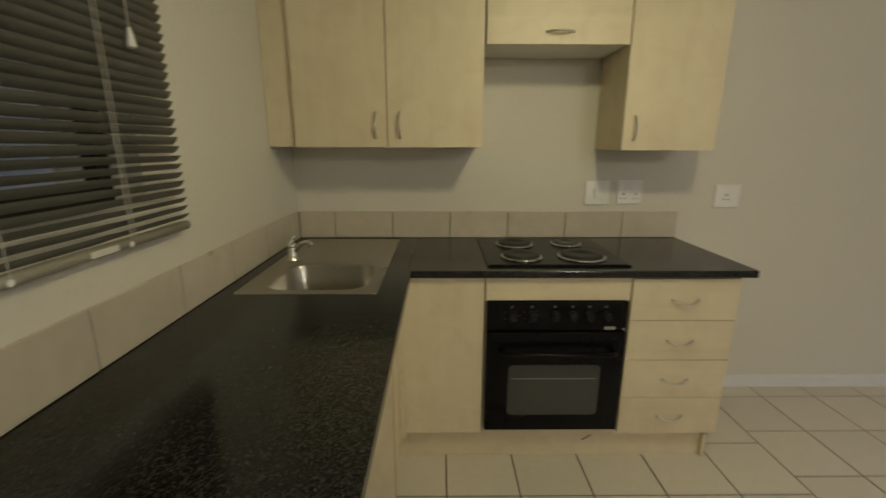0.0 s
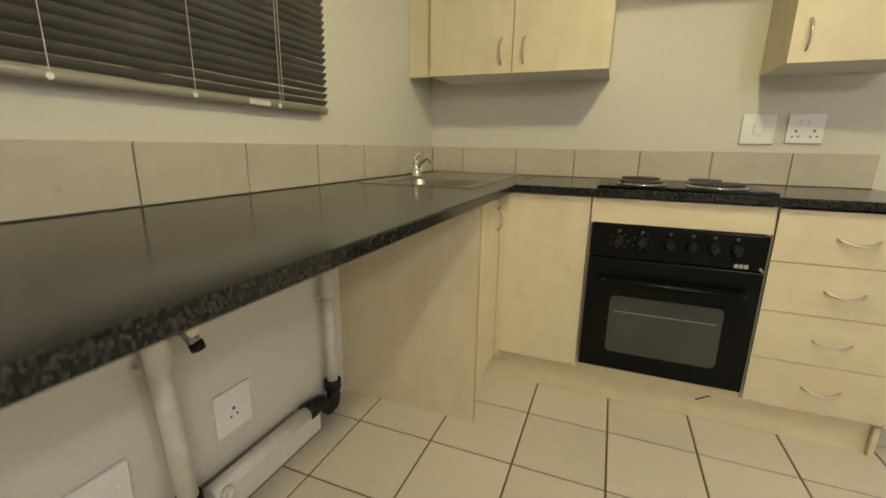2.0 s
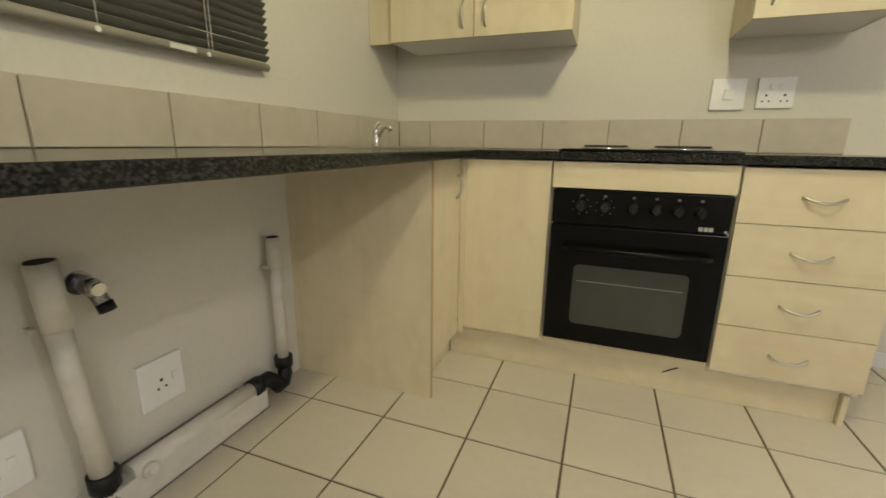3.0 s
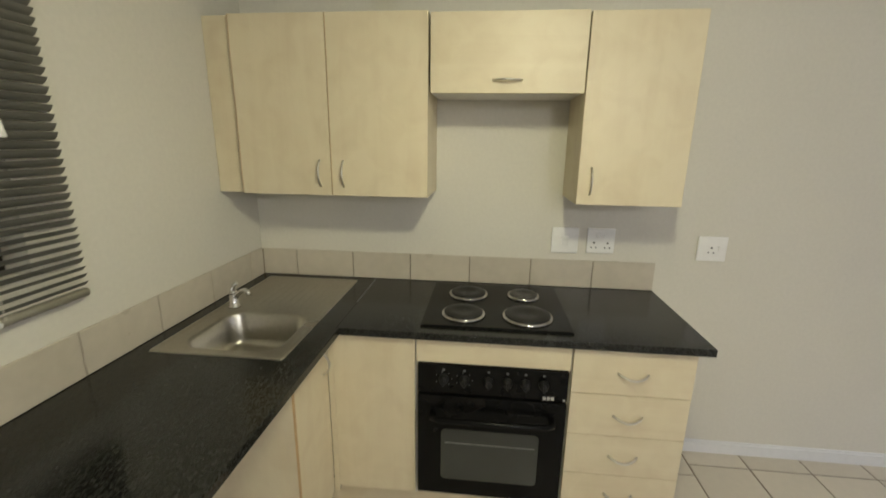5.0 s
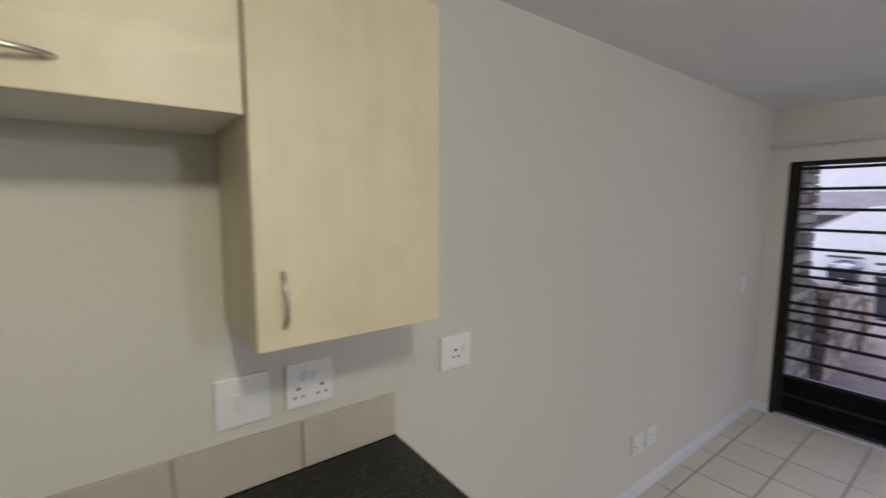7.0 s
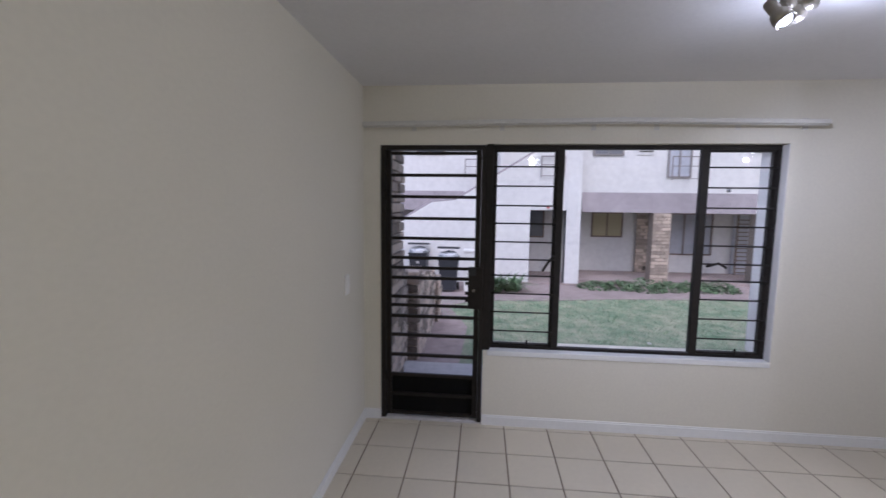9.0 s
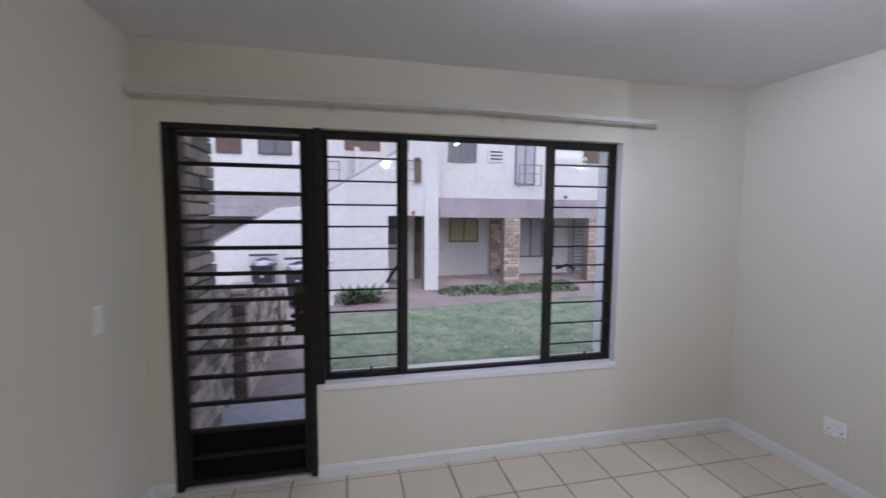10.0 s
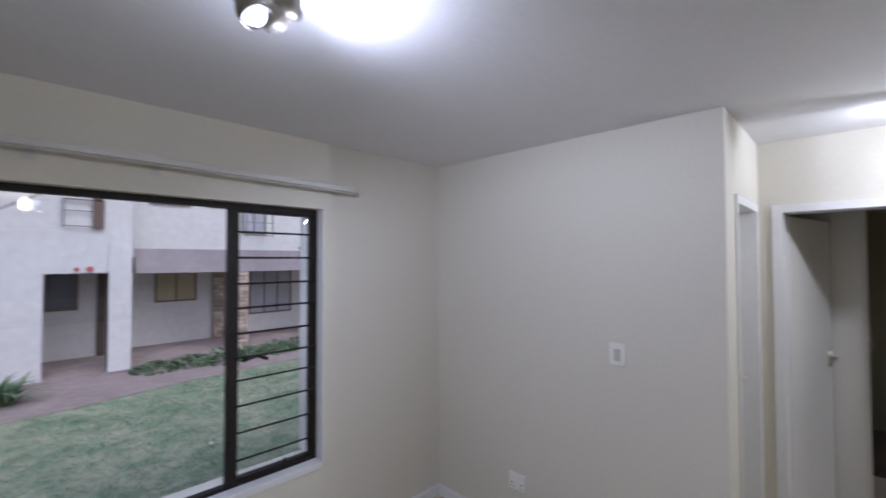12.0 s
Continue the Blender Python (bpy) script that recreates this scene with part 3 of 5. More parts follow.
hd = tagged(mesh_ob("door_2", boxes((3.672, -3.945, 0, 3.838, -3.985, 2.02), (3.672, -4.535, 0, 3.838, -4.575, 2.02), (3.672, -3.985, 1.98, 3.838, -4.535, 2.02)), WHITEP), "white painted hall door, closed in its frame", "door", "", "structure")
part("leaf", block(3.775, -3.987, 0.006, 3.815, -4.533, 1.978, 0.003), DOORP, hd)
part("handle", sweep([(3.775, -4.48, 1.03), (3.74, -4.48, 1.03), (3.735, -4.40, 1.03)], 0.008, 8), NICKEL, hd)
bd = tagged(mesh_ob("door_3", boxes((2.71, YH - 0.16, 0, 2.775, YH + 0.012, 2.02), (3.565, YH - 0.16, 0, 3.615, YH + 0.012, 2.02), (2.775, YH - 0.16, 1.975, 3.565, YH + 0.012, 2.02)), WHITEP), "white bedroom door standing open into a dim room", "door", "", "structure")
leaf = block(-0.76, -0.04, 0.008, 0, 0, 1.965, 0.003)
turn = Matrix.Translation((3.555, YH - 0.15, 0)) @ Matrix.Rotation(radians(78), 4, "Z")
leaf.transform(turn)
lf = part("leaf", leaf, DOORP, bd)
for side in (0.0, -0.04):
    hb = sweep([(-0.70, side, 1.03), (-0.70, side + (0.045 if side == 0 else -0.045), 1.03), (-0.60, side + (0.05 if side == 0 else -0.05), 1.03)], 0.009, 8)
    rod(hb, (-0.70, side, 0.97), (-0.70, side, 1.09), 0.016, 10)
    hb.transform(turn)
    part("handle", hb, NICKEL, lf)
cup = thing("wardrobe", (3.5, -5.8, 0), "white built-in wardrobe inside the dim bedroom", "wardrobe")
part("carcass", block(3.232, -5.60, 0.0, 3.829, -7.2, 2.36, 0.003), DOORP, cup)
for yy in (-5.62, -6.15, -6.68):
    dw = part("door", block(3.212, yy, 0.08, 3.231, yy - 0.51, 2.33, 0.003), DOORP, cup)
    part("handle", bow_bar((3.212, yy - 0.46, 1.0), (3.212, yy - 0.46, 1.12), (-1, 0, 0)), NICKEL, dw)

# ---- kitchen ----
CT, CB = 0.919, 0.889
YF, XF = -0.645, 0.685             # worktop front edges


worktop = thing("worktop", (0.4, -1.0, CB), "black speckled stone worktop round the kitchen corner", "worktop")
hx0, hx1, hy0, hy1 = 0.165, 0.545, -0.535, -0.885
bm = bmesh.new()
outer = ((XL, 0), (XF - 0.012, 0), (XF - 0.012, -2.75), (XL, -2.75))
inner = ((hx0, hy0), (hx1, hy0), (hx1, hy1), (hx0, hy1))
ot, ob_, it, ib = [[bm.verts.new((x, y, z)) for x, y in ring] for ring, z in ((outer, CT), (outer, CB), (inner, CT), (inner, CB))]
for i in range(4):
    k = (i + 1) % 4
    for q in ((ot[i], ot[k], it[k], it[i]), (ob_[i], ob_[k], ib[k], ib[i]), (ot[i], ot[k], ob_[k], ob_[i]), (it[i], it[k], ib[k], ib[i])):
        bm.faces.new(q)
part("left_slab", bm, GRANITE, worktop)


def nosing(a, b, out):
    """Rounded front edge of the worktop."""
    a, b, out = Vector(a), Vector(b), Vector(out)
    mid, hh = (CT + CB) / 2, (CT - CB) / 2
    prof = [(0, -hh), (0.010, -hh), (0.012, -hh + 0.002), (0.012, hh - 0.004), (0.0112, hh - 0.0015), (0.0095, hh), (0, hh)]
    bm = bmesh.new()
    rows = [[bm.verts.new(p + out * o + Vector((0, 0, mid + z))) for o, z in prof] for p in (a, b)]
    for i in range(len(prof) - 1):
        bm.faces.new((rows[0][i], rows[0][i + 1], rows[1][i + 1], rows[1][i]))
    bm.faces.new(rows[0])
    bm.faces.new(rows[1][::-1])
    return bm


part("left_edge", nosing((XF - 0.012, YF, 0), (XF - 0.012, -2.75, 0), (1, 0, 0)), GRANITE, worktop)
part("back_slab", boxes((XF - 0.010, 0, CB, 2.098, YF + 0.012, CT)), GRANITE, worktop)
part("back_edge", nosing((XF - 0.010, YF + 0.012, 0), (2.098, YF + 0.012, 0), (0, -1, 0)), GRANITE, worktop)
part("joint_strip", block(XF - 0.016, -0.03, CT - 0.001, XF - 0.011, -0.36, CT + 0.0012), DIMPRINT, worktop, "pale joint strip")

# splashback
back = setting("splashback_north", boxes((XL, 0, CT, 2.096, -0.004, 1.060)), WGROUT, "one row of beige tiles along the worktop", "splashback")
left = setting("splashback_west", boxes((XL, -0.004, CT, XL + 0.004, -2.75, 1.062)), WGROUT, "one row of beige tiles along the worktop", "splashback")


def piece_box(w, d, h, c=0.0015):
    """A tile centred on x and y with chamfered top, base at z 0."""
    bm = bmesh.new()
    lo = [bm.verts.new((sx * w / 2, sy * d / 2, 0)) for sx, sy in ((-1, -1), (1, -1), (1, 1), (-1, 1))]
    mi = [bm.verts.new((sx * w / 2, sy * d / 2, h - c)) for sx, sy in ((-1, -1), (1, -1), (1, 1), (-1, 1))]
    hi = [bm.verts.new((sx * (w / 2 - c), sy * (d / 2 - c), h)) for sx, sy in ((-1, -1), (1, -1), (1, 1), (-1, 1))]
    for a, b in ((lo, mi), (mi, hi)):
        for i in range(4):
            bm.faces.new((a[i], a[(i + 1) % 4], b[(i + 1) % 4], b[i]))
    bm.faces.new(hi)
    return bm


bj = [XL + 0.012, 0.233, 0.545, 0.856, 1.170, 1.483, 1.794, 2.098]
for x0, x1 in zip(bj, bj[1:]):
    part("tile", block(x0 + 0.0025, -0.003, CT + 0.002, x1 - 0.0025, -0.011, 1.064, 0.0015, 1), WTILE, back)
lj = [-0.012, -0.135, -0.453, -0.766, -1.082, -1.412, -1.735, -2.055, -2.375, -2.695]
for y0, y1 in zip(lj, lj[1:]):
    part("tile", block(XL + 0.003, y0 - 0.0025, CT + 0.002, XL + 0.011, y1 + 0.0025, 1.067, 0.0015, 1), WTILE, left)

# base units
sinkbase = thing("sink_cabinet", (0.33, -0.8, 0), "maple foil sink cabinet under the worktop corner", "cabinet", "base units")
part("side_panel", block(XL, -0.972, 0.0, 0.636, -0.956, CB - 0.002, 0.001), MAPLE_V, sinkbase, "bare maple end panel")
part("side_edge", block(0.6365, -0.972, 0.0, 0.638, -0.956, CB - 0.002), MAPLE_EDGE, sinkbase)
part("body", boxes((XL, -0.955, 0.12, 0.6, -0.65, 0.136), (XL, -0.955, 0.136, XL + 0.016, -0.1, 0.76)), MELAMINE, sinkbase)
d = part("door", block(0.605, -0.952, 0.125, 0.623, -0.626, CB - 0.006, 0.0015), MAPLE_V, sinkbase)
part("handle", bow_bar((0.623, -0.675, 0.727), (0.623, -0.675, 0.822), (1, 0, 0)), NICKEL, d)
part("plinth", block(0.56, -0.952, 0.0, 0.575, -0.59, 0.12), MAPLE_H, sinkbase)

corner = thing("corner_cabinet", (0.8, -0.4, 0), "maple foil corner cabinet with plain door", "cabinet", "base units")
part("body", boxes((0.64, -0.56, 0.12, 0.99, -0.02, 0.136), (0.976, -0.6, 0.136, 0.99, -0.02, CB - 0.004)), MELAMINE, corner)
part("door", block(0.648, -0.606, 0.154, 0.984, -0.624, CB - 0.006, 0.0015), MAPLE_V, corner)
part("corner_post", block(0.6236, -0.600, 0.125, 0.6474, -0.6235, CB - 0.006, 0.001), MAPLE_V, corner)

housing = thing("oven_cabinet", (1.29, -0.3, 0), "maple foil oven housing below the hob", "cabinet", "base units")
part("body", boxes((0.991, -0.6, 0.12, 1.0, -0.02, CB - 0.004), (1.587, -0.6, 0.12, 1.596, -0.02, CB - 0.004), (1.0, -0.6, 0.12, 1.587, -0.02, 0.165)), MAPLE_V, housing)
part("top_rail", block(0.991, -0.606, 0.786, 1.593, -0.624, CB - 0.006, 0.0015), MAPLE_H, housing)

drawers = thing("drawer_unit", (1.82, -0.3, 0), "maple foil unit with four drawers at the counter end", "cabinet", "base units")
part("body", boxes((1.6, -0.6, 0.13, 1.612, -0.02, CB - 0.004), (1.612, -0.6, 0.13, 2.03, -0.02, 0.146), (1.612, -0.03, 0.146, 2.03, -0.02, CB - 0.004)), MELAMINE, drawers)
part("end_panel", block(2.031, -0.604, 0.125, 2.047, -0.02, CB - 0.003, 0.001), MAPLE_V, drawers)
for z0, z1 in ((0.696, 0.879), (0.512, 0.6935), (0.329, 0.5095), (0.147, 0.3265)):
    d = part("drawer_front", block(1.601, -0.606, z0, 2.049, -0.624, z1, 0.0015), MAPLE_H, drawers)
    zc = (z0 + z1) / 2 + 0.001
    hd_pts = []
    for i in range(13):
        u = i / 12
        hd_pts.append((1.77 + 0.112 * u, -0.624 - 0.026 * math.sin(math.pi * u) ** 0.7, zc - 0.014 * math.sin(math.pi * u)))
    part("handle", sweep(hd_pts, 0.0046, 8), NICKEL, d)
part("leg", cyl((1.995, -0.56, 0.0), (1.995, -0.56, 0.13), 0.014, 10), BLACKPL, drawers)
plinth = thing("plinth", (1.3, -0.57, 0), "maple foil kickboard along the base units, chipped", "plinth")
part("board", block(0.5755, -0.565, 0.001, 2.012, -0.58, 0.118, 0.001), MAPLE_H, plinth)
part("top_strip", block(0.5755, -0.566, 0.118, 2.03, -0.579, 0.17), MAPLE_H, plinth)
for x0, x1, z0, z1 in ((0.60, 0.625, 0.150, 0.168), (0.622, 0.648, 0.157, 0.171), (0.645, 0.70, 0.152, 0.163), (0.70, 0.735, 0.156, 0.162), (1.60, 1.64, 0.150, 0.156)):
    part("water_stain", block(x0, -0.5785, z0, x1, -0.5815, z1, 0.0012, 1), WOODD, plinth, "brown swollen chip in the board")
part("split", sweep([(1.46, -0.5812, 0.08), (1.49, -0.583, 0.1), (1.535, -0.584, 0.125)], 0.0022, 6), HOLE, plinth, "dark split in the board")
part("end_foot", block(2.013, -0.56, 0.001, 2.03, -0.6, 0.12, 0.001), MAPLE_V, plinth)

# oven
oven = thing("oven", (1.29, -0.6, 0.17), "black built-in electric oven with glass door", "oven")
part("chassis", block(1.003, -0.06, 0.178, 1.584, -0.612, 0.779, 0.002), BLACKPL, oven)
panel = part("control_panel", block(0.998, -0.612, 0.655, 1.588, -0.632, 0.781, 0.003), BLACK, oven)
door = part("door", block(0.998, -0.612, 0.176, 1.588, -0.638, 0.648, 0.004), BLACK, oven)
bm = bmesh.new()
w0, w1, w2, w3 = 1.095, 1.491, 0.255, 0.497
pts = []
for cx, cz, a0 in ((w1 - 0.02, w3 - 0.02, 0), (w0 + 0.02, w3 - 0.02, 90), (w0 + 0.02, w2 + 0.02, 180), (w1 - 0.02, w2 + 0.02, 270)):
    for k in range(5):
        a = radians(a0 + k * 22.5)
        pts.append((cx + 0.02 * math.cos(a), cz + 0.02 * math.sin(a)))
fr = [bm.verts.new((x, -0.6395, z)) for x, z in pts]
bk = [bm.verts.new((x, -0.6375, z)) for x, z in pts]
bm.faces.new(fr)
for i in range(len(pts)):
    bm.faces.new((fr[i], fr[(i + 1) % len(pts)], bk[(i + 1) % len(pts)], bk[i]))
glass = part("window", bm, OVENGLASS, door, "grey tinted oven glass")
part("rack_line", block(1.11, -0.6397, 0.431, 1.476, -0.6402, 0.4335), RACK, door, "oven rack showing through the glass")
hb = sweep([(1.06, -0.636, 0.565), (1.062, -0.672, 0.567), (1.09, -0.685, 0.568), (1.30, -0.688, 0.568), (1.505, -0.685, 0.568), (1.533, -0.672, 0.567), (1.535, -0.636, 0.565)], 0.013, 10, 0.9)
part("handle", hb, BLACK, door, "black bar handle")
for i, x in enumerate((1.102, 1.184, 1.280, 1.354, 1.424, 1.494)):
    k = lathe([(0.021, 0.0), (0.021, 0.006), (0.0175, 0.009), (0.0155, 0.026), (0.013, 0.028)], (x, -0.632, 0.722), 18, "y")
    bx(k, x - 0.004, -0.655, 0.704, x + 0.004, -0.6655, 0.74)
    part("knob", k, BLACKPL, panel)
    part("mark", block(x - 0.005, -0.6322, 0.757, x + 0.005, -0.6334, 0.765), DIMPRINT, panel)
    if i < 2:
        for k in range(7):
            a = radians(-60 + 50 * k)
            part("mark", block(x + 0.033 * math.sin(a) - 0.002, -0.6322, 0.722 + 0.03 * math.cos(a) - 0.002, x + 0.033 * math.sin(a) + 0.002, -0.6332, 0.722 + 0.03 * math.cos(a) + 0.002), DIMPRINT, panel)
part("badge", boxes((1.494, -0.6322, 0.652 + 0.006, 1.507, -0.6334, 0.672), (1.510, -0.6322, 0.658, 1.522, -0.6334, 0.672), (1.525, -0.6322, 0.658, 1.538, -0.6334, 0.672)), GREYPRINT, panel, "small pale maker's plate")
part("badge_dot", block(1.572, -0.6322, 0.657, 1.58, -0.6334, 0.665), GREYPRINT, panel)

# hob
hob = thing("hob", (1.3, -0.32, CT), "black electric hob with four solid plates", "hob")
part("tray", block(1.0, -0.052, CT, 1.603, -0.588, CT + 0.008, 0.0038, 3), BLACK, hob)
part("front_lip", block(1.012, -0.575, CT + 0.0078, 1.59, -0.584, CT + 0.0105, 0.001), BLACK, hob)
for x, y, r in ((1.176, -0.208, 0.085), (1.437, -0.200, 0.068), (1.166, -0.452, 0.085), (1.435, -0.450, 0.098)):
    zb = CT + 0.008
    ring = part("trim_ring", lathe([(r + 0.009, 0.0), (r + 0.0085, 0.004), (r + 0.005, 0.009), (r - 0.005, 0.0095)], (x, y, zb), 40), TRIM, hob, "chrome trim ring")
    part("hot_plate", lathe([(r - 0.004, 0.006), (r - 0.003, 0.014), (r - 0.007, 0.0165), (r * 0.45, 0.0165), (r * 0.42, 0.0145), (0.015, 0.0145), (0.012, 0.013)], (x, y, zb), 40), PLATE if r > 0.07 else WORNPLATE, hob, "cast iron plate" if r > 0.07 else "worn silvery plate")

# sink with drainer and tap
sink = thing("kitchen_sink", (0.35, -0.5, CT), "stainless steel sink with drainer set into the worktop", "sink")
sx0, sx1, sy0, sy1 = 0.098, 0.586, -0.060, -0.915
zt = CT + 0.004
bm = bmesh.new()
n = 10


def ring_pts(x0, y0, x1, y1, rad, z):
    out = []
    for cx, cy, a0 in ((x1 - rad, y0 - rad, 0), (x0 + rad, y0 - rad, 90), (x0 + rad, y1 + rad, 180), (x1 - rad, y1 + rad, 270)):
        for k in range(n):
            a = radians(a0 + 90 * k / (n - 1))
            out.append(bm.verts.new((cx + rad * math.cos(a), cy + rad * math.sin(a), z)))
    return out


rings = [ring_pts(sx0, sy0, sx1, sy1, 0.012, CT + 0.0005), ring_pts(sx0 + 0.002, sy0 - 0.002, sx1 - 0.002, sy1 + 0.002, 0.012, zt), ring_pts(sx0 + 0.012, sy0 - 0.012, sx1 - 0.012, sy1 + 0.012, 0.012, zt)]
rings.append(ring_pts(sx0 + 0.02, sy0 - 0.02, sx1 - 0.02, sy1 + 0.02, 0.012, zt - 0.002))
bo = (0.178, -0.545, 0.536, -0.872)
rings.append(ring_pts(sx0 + 0.026, sy0 - 0.026, sx1 - 0.026, sy1 + 0.026, 0.012, zt - 0.0021))
rings.append(ring_pts(bo[0] - 0.008, bo[1] + 0.008, bo[2] + 0.008, bo[3] - 0.008, 0.083, zt - 0.0022))
rings.append(ring_pts(*bo, 0.075, zt - 0.0032))
rings.append(ring_pts(bo[0] + 0.006, bo[1] - 0.006, bo[2] - 0.006, bo[3] + 0.006, 0.07, zt - 0.012))
rings.append(ring_pts(bo[0] + 0.012, bo[1] - 0.012, bo[2] - 0.012, bo[3] + 0.012, 0.065, zt - 0.115))
rings.append(ring_pts(bo[0] + 0.017, bo[1] - 0.017, bo[2] - 0.017, bo[3] + 0.017, 0.062, zt - 0.132))
rings.append(ring_pts(bo[0] + 0.032, bo[1] - 0.032, bo[2] - 0.032, bo[3] + 0.032, 0.05, zt - 0.1415))
rings.append(ring_pts(bo[0] + 0.05, bo[1] - 0.05, bo[2] - 0.05, bo[3] + 0.05, 0.04, zt - 0.1425))
for a, b in zip(rings, rings[1:]):
    for k in range(len(a)):
        f = bm.faces.new((a[k], a[(k + 1) % len(a)], b[(k + 1) % len(a)], b[k]))
        f.smooth = True
bm.faces.new(rings[-1])
part("bowl", bm, STEEL, sink)
for i in range(9):
    x = 0.215 + i * 0.037
    part("drain_rib", sweep([(x, -0.115, zt - 0.007), (x, -0.13, zt - 0.0045), (x, -0.45, zt - 0.0045), (x, -0.465, zt - 0.007)], 0.0034, 8), STEEL, sink)
part("waste", lathe([(0.04, 0.0), (0.04, 0.003), (0.03, 0.004), (0.022, 0.001)], (0.36, -0.72, zt - 0.1425), 24), CHROME, sink, "chrome waste")
part("overflow", cyl((0.522, -0.61, zt - 0.045), (0.529, -0.61, zt - 0.045), 0.012, 12), HOLE, sink)

tap = thing("kitchen_tap", (0.165, -0.50, zt), "chrome lever mixer tap behind the sink bowl", "tap")
part("body", lathe([(0.026, 0.0), (0.026, 0.006), (0.02, 0.011), (0.018, 0.05), (0.0165, 0.06), (0.01, 0.064)], (0.165, -0.50, zt), 20), CHROME, tap)
part("spout", sweep([(0.17, -0.50, zt + 0.038), (0.19, -0.509, zt + 0.062), (0.215, -0.519, zt + 0.082), (0.238, -0.528, zt + 0.09), (0.254, -0.534, zt + 0.084), (0.259, -0.536, zt + 0.07)], 0.0105, 10), CHROME, tap)
part("lever", sweep([(0.163, -0.50, zt + 0.055), (0.160, -0.50, zt + 0.078), (0.166, -0.497, zt + 0.098), (0.182, -0.494, zt + 0.108)], 0.009, 10), CHROME, tap)
part("lever_cap", lathe([(0.016, 0.0), (0.0175, 0.004), (0.016, 0.016), (0.009, 0.021)], (0.164, -0.50, zt + 0.058), 16), CHROME, tap)

# wall units
YU = -0.330
wu = thing("wall_cabinet", (0.55, -0.16, 1.40), "maple foil double wall cabinet in the corner", "cabinet", "wall units")
part("body", boxes((0.155, -0.004, 1.405, 0.985, -0.31, 1.421), (0.155, -0.004, 2.115, 0.985, -0.31, 2.131), (0.971, -0.004, 1.421, 0.985, -0.31, 2.115), (0.155, -0.004, 1.421, 0.170, -0.31, 2.115), (0.17, -0.004, 1.421, 0.971, -0.01, 2.115)), MELAMINE, wu)
part("side_panel", block(0.9855, -0.004, 1.402, 0.991, -0.31, 2.133), MAPLE_V, wu)
part("filler", block(XL + 0.002, -0.29, 1.404, 0.153, -0.306, 2.133, 0.001), MAPLE_V, wu, "narrow corner filler strip")
for x0, x1, hx in ((0.158, 0.5665, 0.519), (0.5695, 0.991, 0.624)):
    d = part("door", block(x0, -0.312, 1.402, x1, YU, 2.133, 0.0015), MAPLE_V, wu)
    part("handle", bow_bar((hx, YU, 1.441), (hx, YU, 1.553), (0, -1, 0)), NICKEL, d)
    part("edge_strip", block(x0 + 0.0005, YU - 0.0006, 1.4025, x0 + 0.003, YU - 0.0002, 2.1325), MAPLE_EDGE, d)
hu = thing("hood_cabinet", (1.31, -0.16, 1.83), "maple foil flap cabinet above the hob", "cabinet", "wall units")
for box in ((1.0, -0.004, 1.832, 1.61, -0.31, 1.848), (1.0, -0.004, 2.112, 1.61, -0.31, 2.128), (1.0, -0.004, 1.848, 1.014, -0.31, 2.112), (1.596, -0.004, 1.848, 1.61, -0.31, 2.112)):
    part("panel", boxes(box), MELAMINE, hu)
d = part("flap", block(1.001, -0.312, 1.829, 1.610, YU, 2.127, 0.0015), MAPLE_H, hu)
part("handle", bow_bar((1.252, YU, 1.878), (1.367, YU, 1.878), (0, -1, 0)), NICKEL, d)
ru = thing("wall_cabinet", (1.83, -0.16, 1.39), "maple foil single wall cabinet beside the hob space", "cabinet", "wall units")
part("body", boxes((1.622, -0.004, 1.393, 2.03, -0.31, 1.409), (1.622, -0.004, 2.105, 2.03, -0.31, 2.121), (2.016, -0.004, 1.409, 2.03, -0.31, 2.105), (1.636, -0.004, 1.409, 2.016, -0.01, 2.105)), MELAMINE, ru)
part("side_panel", block(1.616, -0.004, 1.391, 1.6215, -0.31, 2.123), MAPLE_V, ru)
part("side_panel", block(2.0305, -0.004, 1.391, 2.036, -0.31, 2.123), MAPLE_V, ru)
d = part("door", block(1.616, -0.312, 1.391, 2.036, YU, 2.123, 0.0015), MAPLE_V, ru)
part("handle", bow_bar((1.667, YU, 1.433), (1.667, YU, 1.542), (0, -1, 0)), NICKEL, d)

